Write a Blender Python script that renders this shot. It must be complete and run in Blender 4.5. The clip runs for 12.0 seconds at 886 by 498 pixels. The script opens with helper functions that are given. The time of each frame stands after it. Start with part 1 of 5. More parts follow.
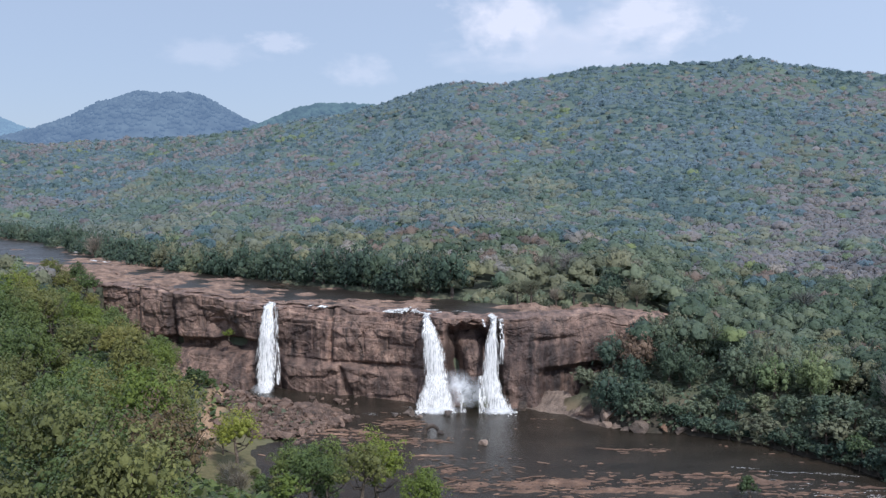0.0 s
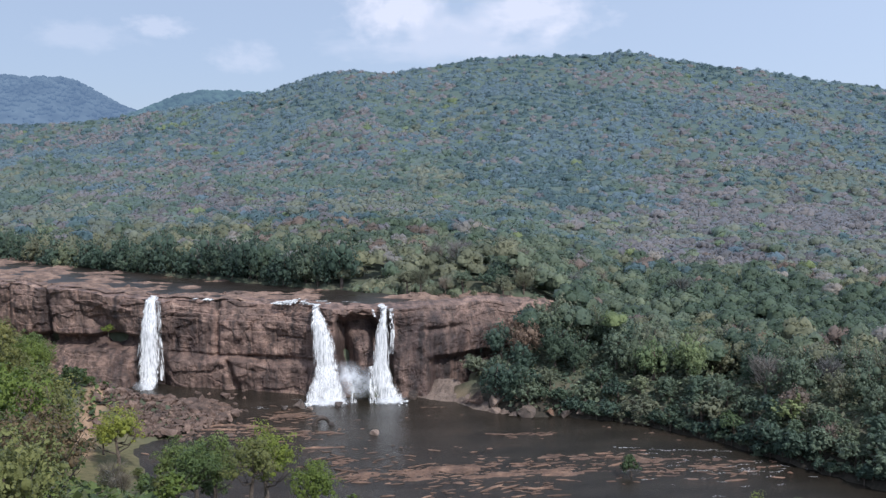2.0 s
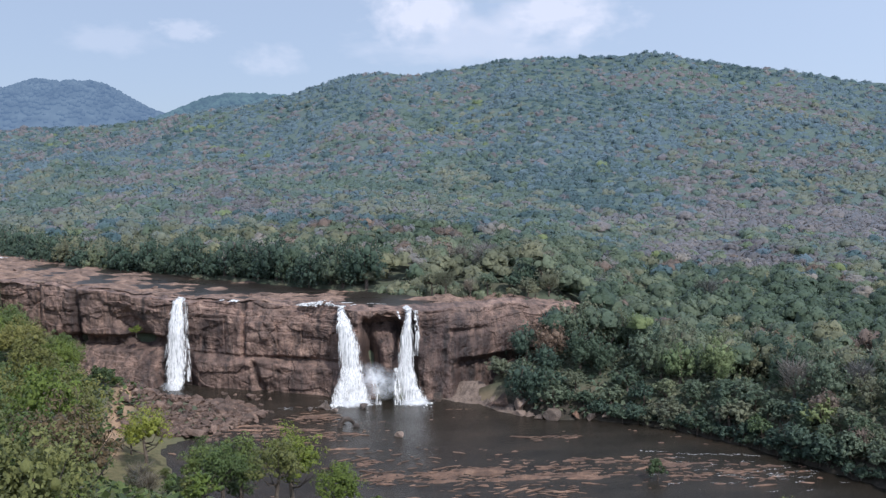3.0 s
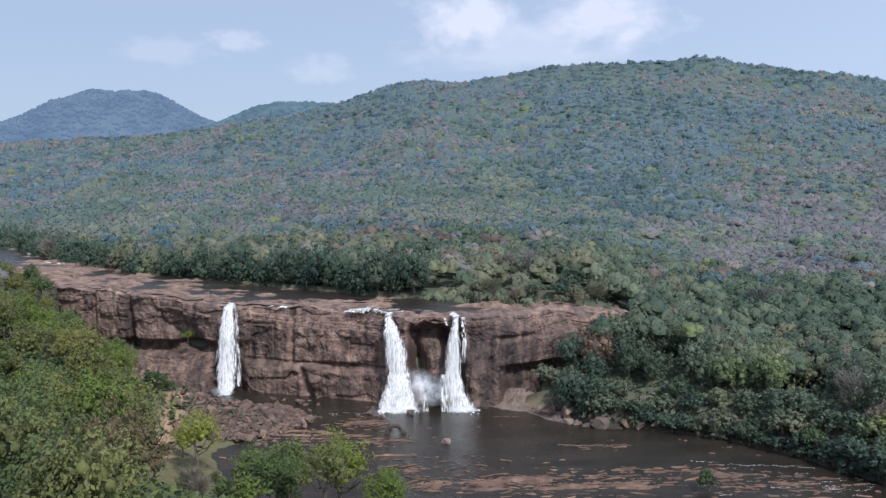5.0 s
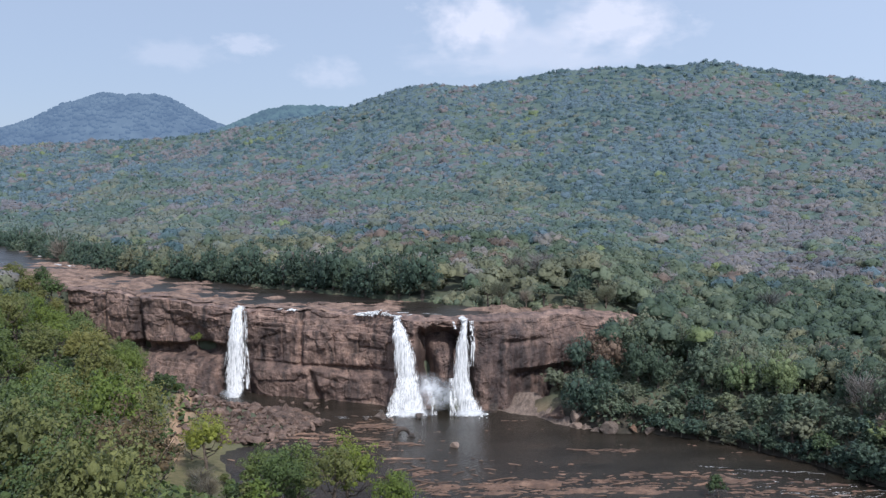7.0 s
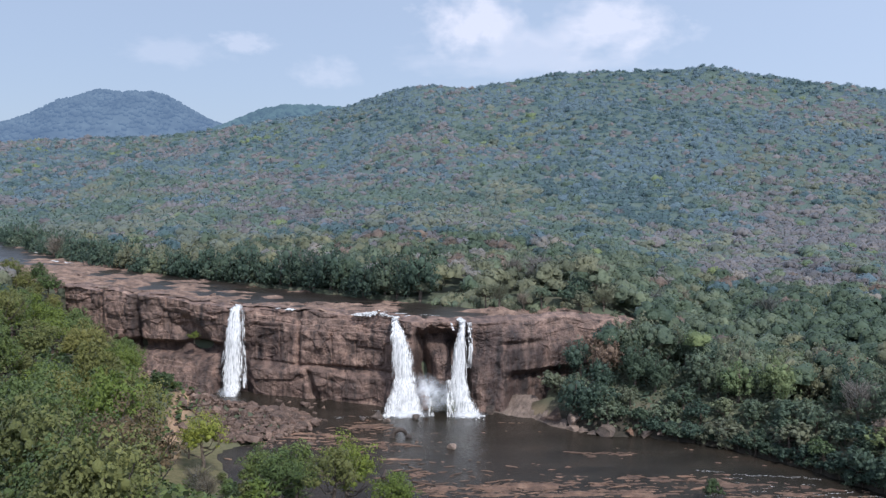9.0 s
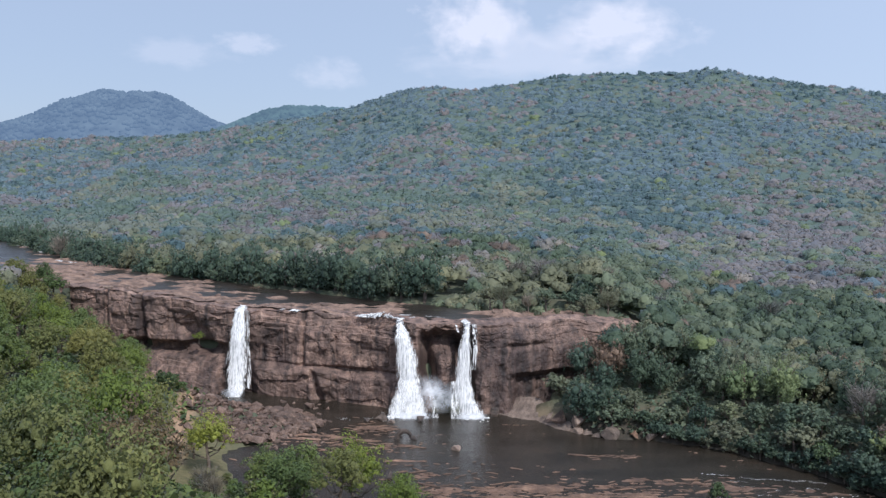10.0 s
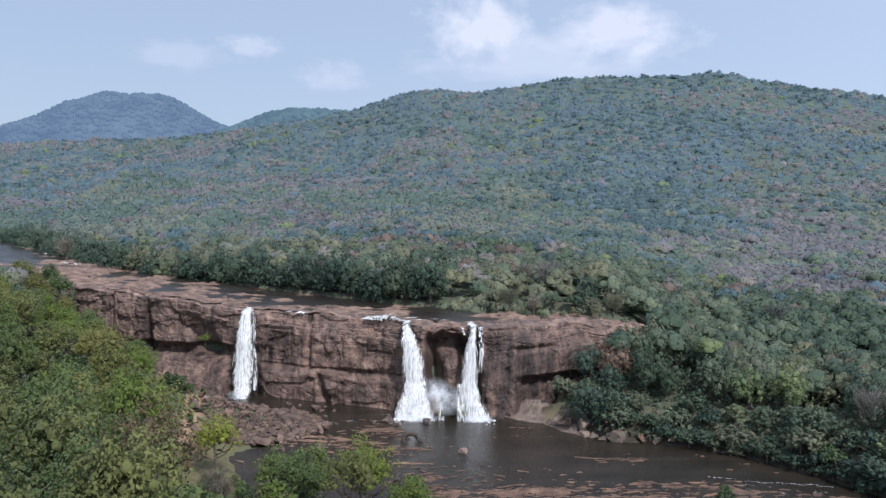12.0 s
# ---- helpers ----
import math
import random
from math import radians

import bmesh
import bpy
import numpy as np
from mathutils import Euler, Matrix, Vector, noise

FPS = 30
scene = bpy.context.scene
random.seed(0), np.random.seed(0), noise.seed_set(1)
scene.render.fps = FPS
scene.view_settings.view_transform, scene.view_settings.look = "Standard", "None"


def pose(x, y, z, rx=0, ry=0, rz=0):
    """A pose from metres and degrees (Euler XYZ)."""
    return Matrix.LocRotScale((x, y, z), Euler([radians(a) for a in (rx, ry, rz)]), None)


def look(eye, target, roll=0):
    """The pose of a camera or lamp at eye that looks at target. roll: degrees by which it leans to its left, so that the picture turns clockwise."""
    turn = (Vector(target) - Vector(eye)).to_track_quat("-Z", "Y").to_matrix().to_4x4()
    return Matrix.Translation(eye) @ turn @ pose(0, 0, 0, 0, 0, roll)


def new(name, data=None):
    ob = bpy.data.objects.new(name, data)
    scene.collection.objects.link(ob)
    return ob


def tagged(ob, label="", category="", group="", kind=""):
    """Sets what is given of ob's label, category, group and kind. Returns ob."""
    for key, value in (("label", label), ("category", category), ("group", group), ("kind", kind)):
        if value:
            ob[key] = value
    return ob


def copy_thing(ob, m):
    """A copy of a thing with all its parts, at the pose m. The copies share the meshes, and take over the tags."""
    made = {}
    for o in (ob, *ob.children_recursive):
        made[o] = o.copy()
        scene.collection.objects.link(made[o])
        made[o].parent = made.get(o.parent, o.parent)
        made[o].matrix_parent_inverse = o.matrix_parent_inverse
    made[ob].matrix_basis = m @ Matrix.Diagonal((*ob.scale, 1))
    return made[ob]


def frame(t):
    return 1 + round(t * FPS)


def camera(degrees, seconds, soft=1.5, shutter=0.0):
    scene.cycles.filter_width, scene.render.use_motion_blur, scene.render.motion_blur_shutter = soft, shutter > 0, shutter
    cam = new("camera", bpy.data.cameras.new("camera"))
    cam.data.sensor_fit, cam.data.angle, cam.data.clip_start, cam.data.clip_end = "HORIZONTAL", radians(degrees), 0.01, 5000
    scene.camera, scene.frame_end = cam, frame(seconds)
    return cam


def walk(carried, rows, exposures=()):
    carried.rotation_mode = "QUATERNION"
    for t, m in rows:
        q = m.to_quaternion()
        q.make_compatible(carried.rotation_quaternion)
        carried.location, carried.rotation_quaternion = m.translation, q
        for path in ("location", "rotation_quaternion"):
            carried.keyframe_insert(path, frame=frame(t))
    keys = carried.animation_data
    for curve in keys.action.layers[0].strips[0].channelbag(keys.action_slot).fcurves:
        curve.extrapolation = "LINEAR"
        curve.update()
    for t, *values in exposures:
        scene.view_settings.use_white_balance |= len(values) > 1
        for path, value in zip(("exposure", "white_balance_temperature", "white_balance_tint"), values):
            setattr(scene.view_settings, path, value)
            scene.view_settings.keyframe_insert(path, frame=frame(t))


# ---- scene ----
cam = camera(54.32, 12.0, soft=1.35)
# seconds, place, turn to the left, tilt up, lean
PATH = [
    (0.0, 0.09, -0.04, 56.95, -0.01, -4.1, 0.16),
    (0.1, 0.06, -0.15, 57.01, -4.15, -4.09, 0.02),
    (0.2, 0.04, -0.25, 57.08, -8.9, -4.09, -0.12),
    (0.3, 0.05, -0.36, 57.05, -11.84, -4.12, -0.19),
    (0.4, 0.04, -0.43, 57.05, -12.25, -4.21, -0.21),
    (0.5, -0.09, -0.46, 57.05, -12.42, -4.29, -0.26),
    (1.0, -0.04, -0.36, 57.01, -12.16, -4.6, -0.2),
    (1.5, -0.06, -0.33, 57.05, -11.69, -4.76, -0.14),
    (1.6, 0.1, -0.32, 57.12, -10.82, -4.77, 0.09),
    (1.7, 0.07, -0.36, 57.05, -7.98, -4.81, 0.07),
    (1.8, 0.08, -0.26, 57.05, -7.61, -4.81, 0.18),
    (2.0, 0.09, -0.09, 57.01, -7.36, -4.8, 0.12),
    (2.2, 0.08, -0.06, 57.05, -7.15, -4.79, 0.2),
    (2.5, 0.06, 0.01, 57.0, -6.83, -4.75, 0.16),
    (3.0, 0.08, 0.07, 57.05, -5.72, -4.68, 0.22),
    (3.5, 0.09, 0.11, 57.03, -5.26, -4.55, 0.24),
    (3.6, 0.12, 0.11, 57.06, -4.84, -4.52, 0.34),
    (3.7, 0.09, 0.14, 57.05, -3.7, -4.5, 0.3),
    (5.3, 0.06, 0.03, 57.04, -2.52, -4.16, 0.37),
    (5.5, 0.08, 0.14, 57.03, -2.43, -4.13, 0.33),
    (6.0, 0.08, 0.08, 57.02, -2.25, -4.06, 0.35),
    (6.5, 0.0, 0.0, 57.0, -2.13, -4.0, 0.33),
    (7.0, -0.1, -0.01, 56.98, -2.04, -3.95, 0.25),
    (7.2, -0.14, -0.06, 57.04, -2.0, -3.92, 0.25),
    (8.8, -0.95, -0.15, 57.04, -2.37, -3.87, -0.31),
    (9.0, -1.12, -0.12, 57.04, -2.32, -3.87, -0.49),
    (9.5, -1.45, -0.19, 57.07, -2.23, -3.83, -0.62),
    (10.0, -1.81, -0.24, 57.1, -2.14, -3.77, -0.78),
    (10.5, -2.14, -0.38, 57.15, -2.05, -3.72, -0.88),
    (11.0, -2.49, -0.38, 57.14, -1.98, -3.67, -0.95),
    (11.5, -2.71, -0.53, 57.14, -2.01, -3.62, -0.92),
    (12.0, -3.02, -0.53, 57.13, -2.01, -3.6, -0.91),
]
walk(cam, [(t, pose(x, y, z, 90 + tilt, lean, turn)) for t, x, y, z, turn, tilt, lean in PATH], [(0.0, 0.3, 5850, 11), (12.0, 0.3, 5850, 11)])

# ---- light ----
SUN_AZ, SUN_EL = 154.0, 48.0
world = bpy.data.worlds.new("world")
scene.world = world
world.use_nodes = True
wn = world.node_tree.nodes
sky = wn.new("ShaderNodeTexSky")
sky.sky_type = "NISHITA"
sky.sun_disc = False
sky.sun_elevation = radians(SUN_EL)
sky.sun_rotation = radians(SUN_AZ)
sky.air_density = 1.0
sky.dust_density = 1.0
sky.ozone_density = 3.0
haze = wn.new("ShaderNodeMix")
haze.data_type = "RGBA"
haze.inputs[0].default_value = 0.78
towards = wn.new("ShaderNodeVectorMath")
towards.operation = "DOT_PRODUCT"
towards.inputs[1].default_value = (math.sin(radians(SUN_AZ)), math.cos(radians(SUN_AZ)), 0)
world.node_tree.links.new(wn.new("ShaderNodeTexCoord").outputs["Generated"], towards.inputs[0])
bright = wn.new("ShaderNodeMath")
bright.operation = "MULTIPLY_ADD"
bright.inputs[1].default_value, bright.inputs[2].default_value = 0.4, 1.19
world.node_tree.links.new(towards.outputs["Value"], bright.inputs[0])
glare = wn.new("ShaderNodeVectorMath")
glare.operation = "SCALE"
glare.inputs[0].default_value = (4.35, 4.87, 5.8)
world.node_tree.links.new(bright.outputs[0], glare.inputs["Scale"])
world.node_tree.links.new(glare.outputs[0], haze.inputs[7])
world.node_tree.links.new(sky.outputs[0], haze.inputs[6])
world.node_tree.links.new(haze.outputs[2], wn["Background"].inputs[0])
wn["Background"].inputs[1].default_value = 0.115
sun = new("sun", bpy.data.lights.new("sun", "SUN"))
sun.data.energy = 3.1
sun.data.angle = radians(0.6)
sun.data.color = (1.0, 0.94, 0.86)
sun.matrix_world = look((math.sin(radians(SUN_AZ)) * 60, math.cos(radians(SUN_AZ)) * 60, 60 * math.tan(radians(SUN_EL))), (0, 0, 0))

# ---- materials ----
def shader(name):
    m = bpy.data.materials.new(name)
    m.use_nodes = True
    return m, m.node_tree.nodes, m.node_tree.links, m.node_tree.nodes["Principled BSDF"]

def noise_node(n, l, coord, scale, detail=4, stretch=None, rough=0.55):
    t = n.new("ShaderNodeTexNoise")
    t.inputs["Scale"].default_value, t.inputs["Detail"].default_value, t.inputs["Roughness"].default_value = scale, detail, rough
    if stretch:
        mp = n.new("ShaderNodeMapping")
        mp.inputs["Scale"].default_value = stretch
        l.new(coord, mp.inputs[0])
        coord = mp.outputs[0]
    l.new(coord, t.inputs["Vector"])
    return t.outputs["Fac"]

def ramp(n, l, fac, stops):
    r = n.new("ShaderNodeValToRGB")
    while len(r.color_ramp.elements) < len(stops):
        r.color_ramp.elements.new(0.5)
    for e, (p, c) in zip(r.color_ramp.elements, stops):
        e.position, e.color = p, (*c, 1)
    l.new(fac, r.inputs[0])
    return r.outputs[0]

def mix(n, l, fac, a, b, blend="MIX"):
    m = n.new("ShaderNodeMix")
    m.data_type, m.blend_type = "RGBA", blend
    for sock, v in ((m.inputs[0], fac), (m.inputs[6], a), (m.inputs[7], b)):
        if isinstance(v, (int, float)):
            sock.default_value = v
        elif isinstance(v, tuple):
            sock.default_value = (*v, 1)
        else:
            l.new(v, sock)
    return m.outputs[2]

def bump(n, l, height, strength, distance, b):
    t = n.new("ShaderNodeBump")
    t.inputs["Strength"].default_value, t.inputs["Distance"].default_value = strength, distance
    l.new(height, t.inputs["Height"])
    l.new(t.outputs[0], b.inputs["Normal"])

def rock_material(name, low, mid, high, stain, streaks=True, rough=0.75):
    m, n, l, b = shader(name)
    co = n.new("ShaderNodeNewGeometry").outputs["Position"]
    c = ramp(n, l, noise_node(n, l, co, 0.35, 6, (1, 1, 1.6)), [(0.3, low), (0.5, mid), (0.72, high)])
    if streaks:
        s = noise_node(n, l, co, 1.0, 5, (0.55, 0.55, 0.07))
        c = mix(n, l, ramp(n, l, s, [(0.47, (0, 0, 0)), (0.66, (0.85, 0.85, 0.85))]), c, stain)
        d = noise_node(n, l, co, 0.085, 5, (1, 1, 1.3), 0.6)
        c = mix(n, l, ramp(n, l, d, [(0.47, (0, 0, 0)), (0.62, (0.6, 0.6, 0.6))]), c, tuple(0.42 * v + 0.014 for v in mid))
    g = noise_node(n, l, co, 3.0, 5)
    c = mix(n, l, 0.9, c, ramp(n, l, g, [(0.25, (0.55, 0.55, 0.55)), (0.75, (1.4, 1.35, 1.3))]), "MULTIPLY")
    if not streaks:
        c = mix(n, l, 0.8, c, ramp(n, l, n.new("ShaderNodeNewGeometry").outputs["Random Per Island"], [(0, (0.6, 0.6, 0.6)), (0.7, (1.1, 1.08, 1.06)), (1, (1.5, 1.45, 1.4))]), "MULTIPLY")
    info = n.new("ShaderNodeObjectInfo").outputs["Random"]
    c = mix(n, l, 0.5, c, ramp(n, l, info, [(0, (0.7, 0.68, 0.66)), (1, (1.3, 1.25, 1.2))]), "MULTIPLY")
    if streaks:
        # darkens both wet rock and the painted shade of overhangs and recesses
        damp_shade = n.new("ShaderNodeAttribute")
        damp_shade.attribute_name = "wet"
        c = mix(n, l, damp_shade.outputs["Fac"], c, mix(n, l, 1.0, c, (0.33, 0.33, 0.36), "MULTIPLY"))
        l.new(ramp(n, l, damp_shade.outputs["Fac"], [(0, (rough,) * 3), (1, (0.45,) * 3)]), b.inputs["Roughness"])
    else:
        b.inputs["Roughness"].default_value = rough
    l.new(c, b.inputs["Base Color"])
    bump(n, l, noise_node(n, l, co, 1.6, 9, (1, 1, 1.3), 0.7), 1.0, 0.55, b)
    return m

ROCK = rock_material("cliff_rock", (0.155, 0.105, 0.088), (0.3, 0.2, 0.16), (0.46, 0.32, 0.25), (0.042, 0.034, 0.033))
SHELF = rock_material("shelf_rock", (0.075, 0.054, 0.044), (0.185, 0.126, 0.098), (0.32, 0.228, 0.175), (0.05, 0.04, 0.035), False)
STONE = rock_material("river_stone", (0.075, 0.055, 0.046), (0.16, 0.11, 0.088), (0.26, 0.19, 0.15), (0.05, 0.045, 0.04), False)
DARK_STONE = rock_material("wet_stone", (0.04, 0.033, 0.03), (0.085, 0.068, 0.058), (0.17, 0.135, 0.11), (0.02, 0.02, 0.02), False, 0.45)
PALE_STONE = rock_material("pale_stone", (0.12, 0.095, 0.08), (0.22, 0.17, 0.14), (0.32, 0.255, 0.21), (0.06, 0.05, 0.05), False)
SHOAL = rock_material("shoal_rock", (0.08, 0.05, 0.034), (0.18, 0.11, 0.074), (0.3, 0.195, 0.135), (0.05, 0.04, 0.035), False, 0.6)

def ground_material():
    m, n, l, b = shader("forest_floor")
    co = n.new("ShaderNodeNewGeometry").outputs["Position"]
    c = ramp(n, l, noise_node(n, l, co, 0.09, 6), [(0.3, (0.05, 0.065, 0.038)), (0.5, (0.08, 0.09, 0.055)), (0.7, (0.12, 0.1, 0.066))])
    at = n.new("ShaderNodeAttribute")
    at.attribute_name = "clearing"
    sep = n.new("ShaderNodeSeparateColor")
    l.new(at.outputs["Color"], sep.inputs[0])
    grass = ramp(n, l, noise_node(n, l, co, 0.8, 6), [(0.3, (0.08, 0.08, 0.032)), (0.7, (0.17, 0.138, 0.066))])
    sand = ramp(n, l, noise_node(n, l, co, 1.1, 6), [(0.3, (0.24, 0.148, 0.085)), (0.7, (0.37, 0.25, 0.16))])
    c = mix(n, l, sep.outputs[0], c, grass)
    c = mix(n, l, sep.outputs[1], c, sand)
    # darker ground in a band along the far waterline
    c = mix(n, l, sep.outputs[2], c, ramp(n, l, noise_node(n, l, co, 1.4, 5), [(0.3, (0.022, 0.02, 0.014)), (0.7, (0.06, 0.048, 0.034))]))
    l.new(c, b.inputs["Base Color"])
    b.inputs["Roughness"].default_value = 0.95
    bump(n, l, noise_node(n, l, co, 1.5, 6), 0.6, 0.4, b)
    return m

GROUND = ground_material()

def water_material(name, tint, scale, strength, rough):
    m, n, l, b = shader(name)
    co = n.new("ShaderNodeNewGeometry").outputs["Position"]
    l.new(ramp(n, l, noise_node(n, l, co, 0.06, 5, (1, 2.5, 1)), [(0.35, tint), (0.6, tuple(v * 1.7 for v in tint)), (0.75, (0.05, 0.032, 0.021))]), b.inputs["Base Color"])
    b.inputs["IOR"].default_value = 1.33
    l.new(ramp(n, l, noise_node(n, l, co, 0.05, 4, (1, 2, 1)), [(0.4, (rough,) * 3), (0.7, (rough + 0.14,) * 3)]), b.inputs["Roughness"])
    t = noise_node(n, l, co, scale, 5, (0.8, 1.8, 1), 0.6)
    bump(n, l, t, strength, 0.2, b)
    return m

WATER = water_material("river_water", (0.02, 0.0165, 0.0125), 1.3, 0.9, 0.1)
RAPID = water_material("shallow_water", (0.022, 0.018, 0.015), 0.9, 1.0, 0.26)

def foam_material(name, streak, lo, hi, clear, sheet=False):
    m, n, l, b = shader(name)
    co = n.new("ShaderNodeNewGeometry").outputs["Position"]
    s = noise_node(n, l, co, 1.0, 6, streak, 0.65)
    l.new(ramp(n, l, s, [(0.32, (0.5, 0.5, 0.5)), (0.62, (0.76, 0.75, 0.73))]), b.inputs["Base Color"])
    b.inputs["Roughness"].default_value = 0.6
    b.inputs["Specular IOR Level"].default_value = 0.2
    a = ramp(n, l, s, [(lo, (clear,) * 3), (hi, (1, 1, 1))])
    if sheet:
        at = n.new("ShaderNodeAttribute")
        at.attribute_name = "thick"
        k = n.new("ShaderNodeMath")
        k.operation = "MULTIPLY_ADD"
        l.new(s, k.inputs[0])
        k.inputs[1].default_value = 0.9
        l.new(at.outputs["Fac"], k.inputs[2])
        a = mix(n, l, 1.0, a, ramp(n, l, k.outputs[0], [(0.45, (0, 0, 0)), (0.95, (1, 1, 1))]), "MULTIPLY")
    l.new(a, b.inputs["Alpha"])
    bump(n, l, s, 0.3, 0.25, b)
    return m

FALLING = foam_material("falling_water", (2.6, 2.6, 0.11), 0.3, 0.5, 0.5, True)
THIN_FALL = foam_material("thin_falling_water", (2.2, 2.2, 0.14), 0.44, 0.6, 0.0, True)
FOAM = foam_material("white_foam", (1.2, 1.8, 1.2), 0.36, 0.52, 0.0)
FROTH = foam_material("river_froth", (1.6, 3.6, 1.6), 0.44, 0.62, 0.0)

def mist_material():
    m, n, l, b = shader("spray_mist")
    co = n.new("ShaderNodeTexCoord").outputs["UV"]
    g = n.new("ShaderNodeTexGradient")
    g.gradient_type = "SPHERICAL"
    mp = n.new("ShaderNodeMapping")
    mp.inputs["Location"].default_value, mp.inputs["Scale"].default_value = (-1, -1, 0), (2, 2, 1)
    l.new(co, mp.inputs[0])
    l.new(mp.outputs[0], g.inputs[0])
    k = n.new("ShaderNodeMath")
    k.operation = "MULTIPLY"
    l.new(g.outputs["Fac"], k.inputs[0])
    l.new(ramp(n, l, noise_node(n, l, n.new("ShaderNodeNewGeometry").outputs["Position"], 0.5, 5), [(0.3, (0.2,) * 3), (0.7, (0.95,) * 3)]), k.inputs[1])
    l.new(k.outputs[0], b.inputs["Alpha"])
    b.inputs["Base Color"].default_value = (0.85, 0.87, 0.9, 1)
    b.inputs["Roughness"].default_value = 1.0
    b.inputs["Specular IOR Level"].default_value = 0.0
    return m

MIST = mist_material()

def leaf_material(name, dark, mid, light, patch=0.05, haze_sheen=0.12, grain=0.0, relief=0.0):
    m, n, l, b = shader(name)
    geo = n.new("ShaderNodeNewGeometry")
    c = ramp(n, l, noise_node(n, l, geo.outputs["Position"], patch, 3), [(0.32, dark), (0.5, mid), (0.68, light)])
    c = mix(n, l, 0.22 if grain else 0.85, c, ramp(n, l, geo.outputs["Random Per Island"], [(0, (0.75, 0.77, 0.75)), (1, (1.25, 1.22, 1.2))]), "MULTIPLY")
    c = mix(n, l, 0.7, c, ramp(n, l, n.new("ShaderNodeObjectInfo").outputs["Random"], [(0, (0.72, 0.8, 0.75)), (0.5, (1, 1, 1)), (1, (1.35, 1.2, 0.95))]), "MULTIPLY")
    if grain:
        c = mix(n, l, 1.0, c, ramp(n, l, noise_node(n, l, geo.outputs["Position"], grain, 5, None, 0.65), [(0.3, (0.74, 0.75, 0.76)), (0.7, (1.24, 1.23, 1.22))]), "MULTIPLY")
    tone = n.new("ShaderNodeAttribute")
    tone.attribute_name = "tone"
    c = mix(n, l, 1.0, c, ramp(n, l, tone.outputs["Fac"], [(0, (1, 1, 1)), (0.02, (0.82, 0.86, 0.86)), (0.5, (1, 1, 1)), (1, (1.18, 1.15, 1.08))]), "MULTIPLY")
    if relief:
        bump(n, l, noise_node(n, l, geo.outputs["Position"], relief, 4, None, 0.6), 1.0, 0.55 / relief, b)
    l.new(c, b.inputs["Base Color"])
    b.inputs["Roughness"].default_value = 0.55
    b.inputs["Specular IOR Level"].default_value = 0.35
    # blue-tinted sheen imitates a veil of haze over the leaves
    b.inputs["Sheen Weight"].default_value, b.inputs["Sheen Roughness"].default_value = haze_sheen, 0.5
    b.inputs["Sheen Tint"].default_value = (0.7, 0.82, 1.0, 1)
    tr = n.new("ShaderNodeBsdfTranslucent")
    l.new(c, tr.inputs[0])
    mx = n.new("ShaderNodeMixShader")
    mx.inputs[0].default_value = 0.4
    l.new(b.outputs[0], mx.inputs[1])
    l.new(tr.outputs[0], mx.inputs[2])
    l.new(mx.outputs[0], n["Material Output"].inputs[0])
    return m

LEAVES = {
    "green": leaf_material("green_leaf", (0.082, 0.119, 0.038), (0.119, 0.166, 0.051), (0.166, 0.212, 0.066), 0.05, 0.12, 0.0, 1.7),
    "bright": leaf_material("bright_leaf", (0.122, 0.166, 0.029), (0.164, 0.211, 0.037), (0.211, 0.253, 0.048), 0.05, 0.12, 0.0, 1.7),
    "olive": leaf_material("olive_leaf", (0.126, 0.140, 0.044), (0.173, 0.185, 0.058), (0.225, 0.229, 0.078), 0.05, 0.12, 0.0, 1.7),
    "dark": leaf_material("dark_leaf", (0.042, 0.070, 0.026), (0.063, 0.096, 0.036), (0.087, 0.122, 0.046), 0.05, 0.12, 0.0, 1.7),
    "russet": leaf_material("russet_leaf", (0.160, 0.109, 0.058), (0.228, 0.154, 0.083), (0.297, 0.206, 0.107), 0.05, 0.12, 0.0, 1.7),
    "yellow": leaf_material("yellow_leaf", (0.218, 0.250, 0.039), (0.297, 0.325, 0.054), (0.337, 0.337, 0.073), 0.05, 0.12, 0.0, 1.7),
    "grey": leaf_material("grey_twig", (0.145, 0.129, 0.098), (0.192, 0.171, 0.130), (0.243, 0.218, 0.166), 0.05, 0.4),
    "blue_green": leaf_material("haze_leaf", (0.077, 0.124, 0.094), (0.101, 0.157, 0.120), (0.129, 0.187, 0.142), 0.05, 0.45),
}
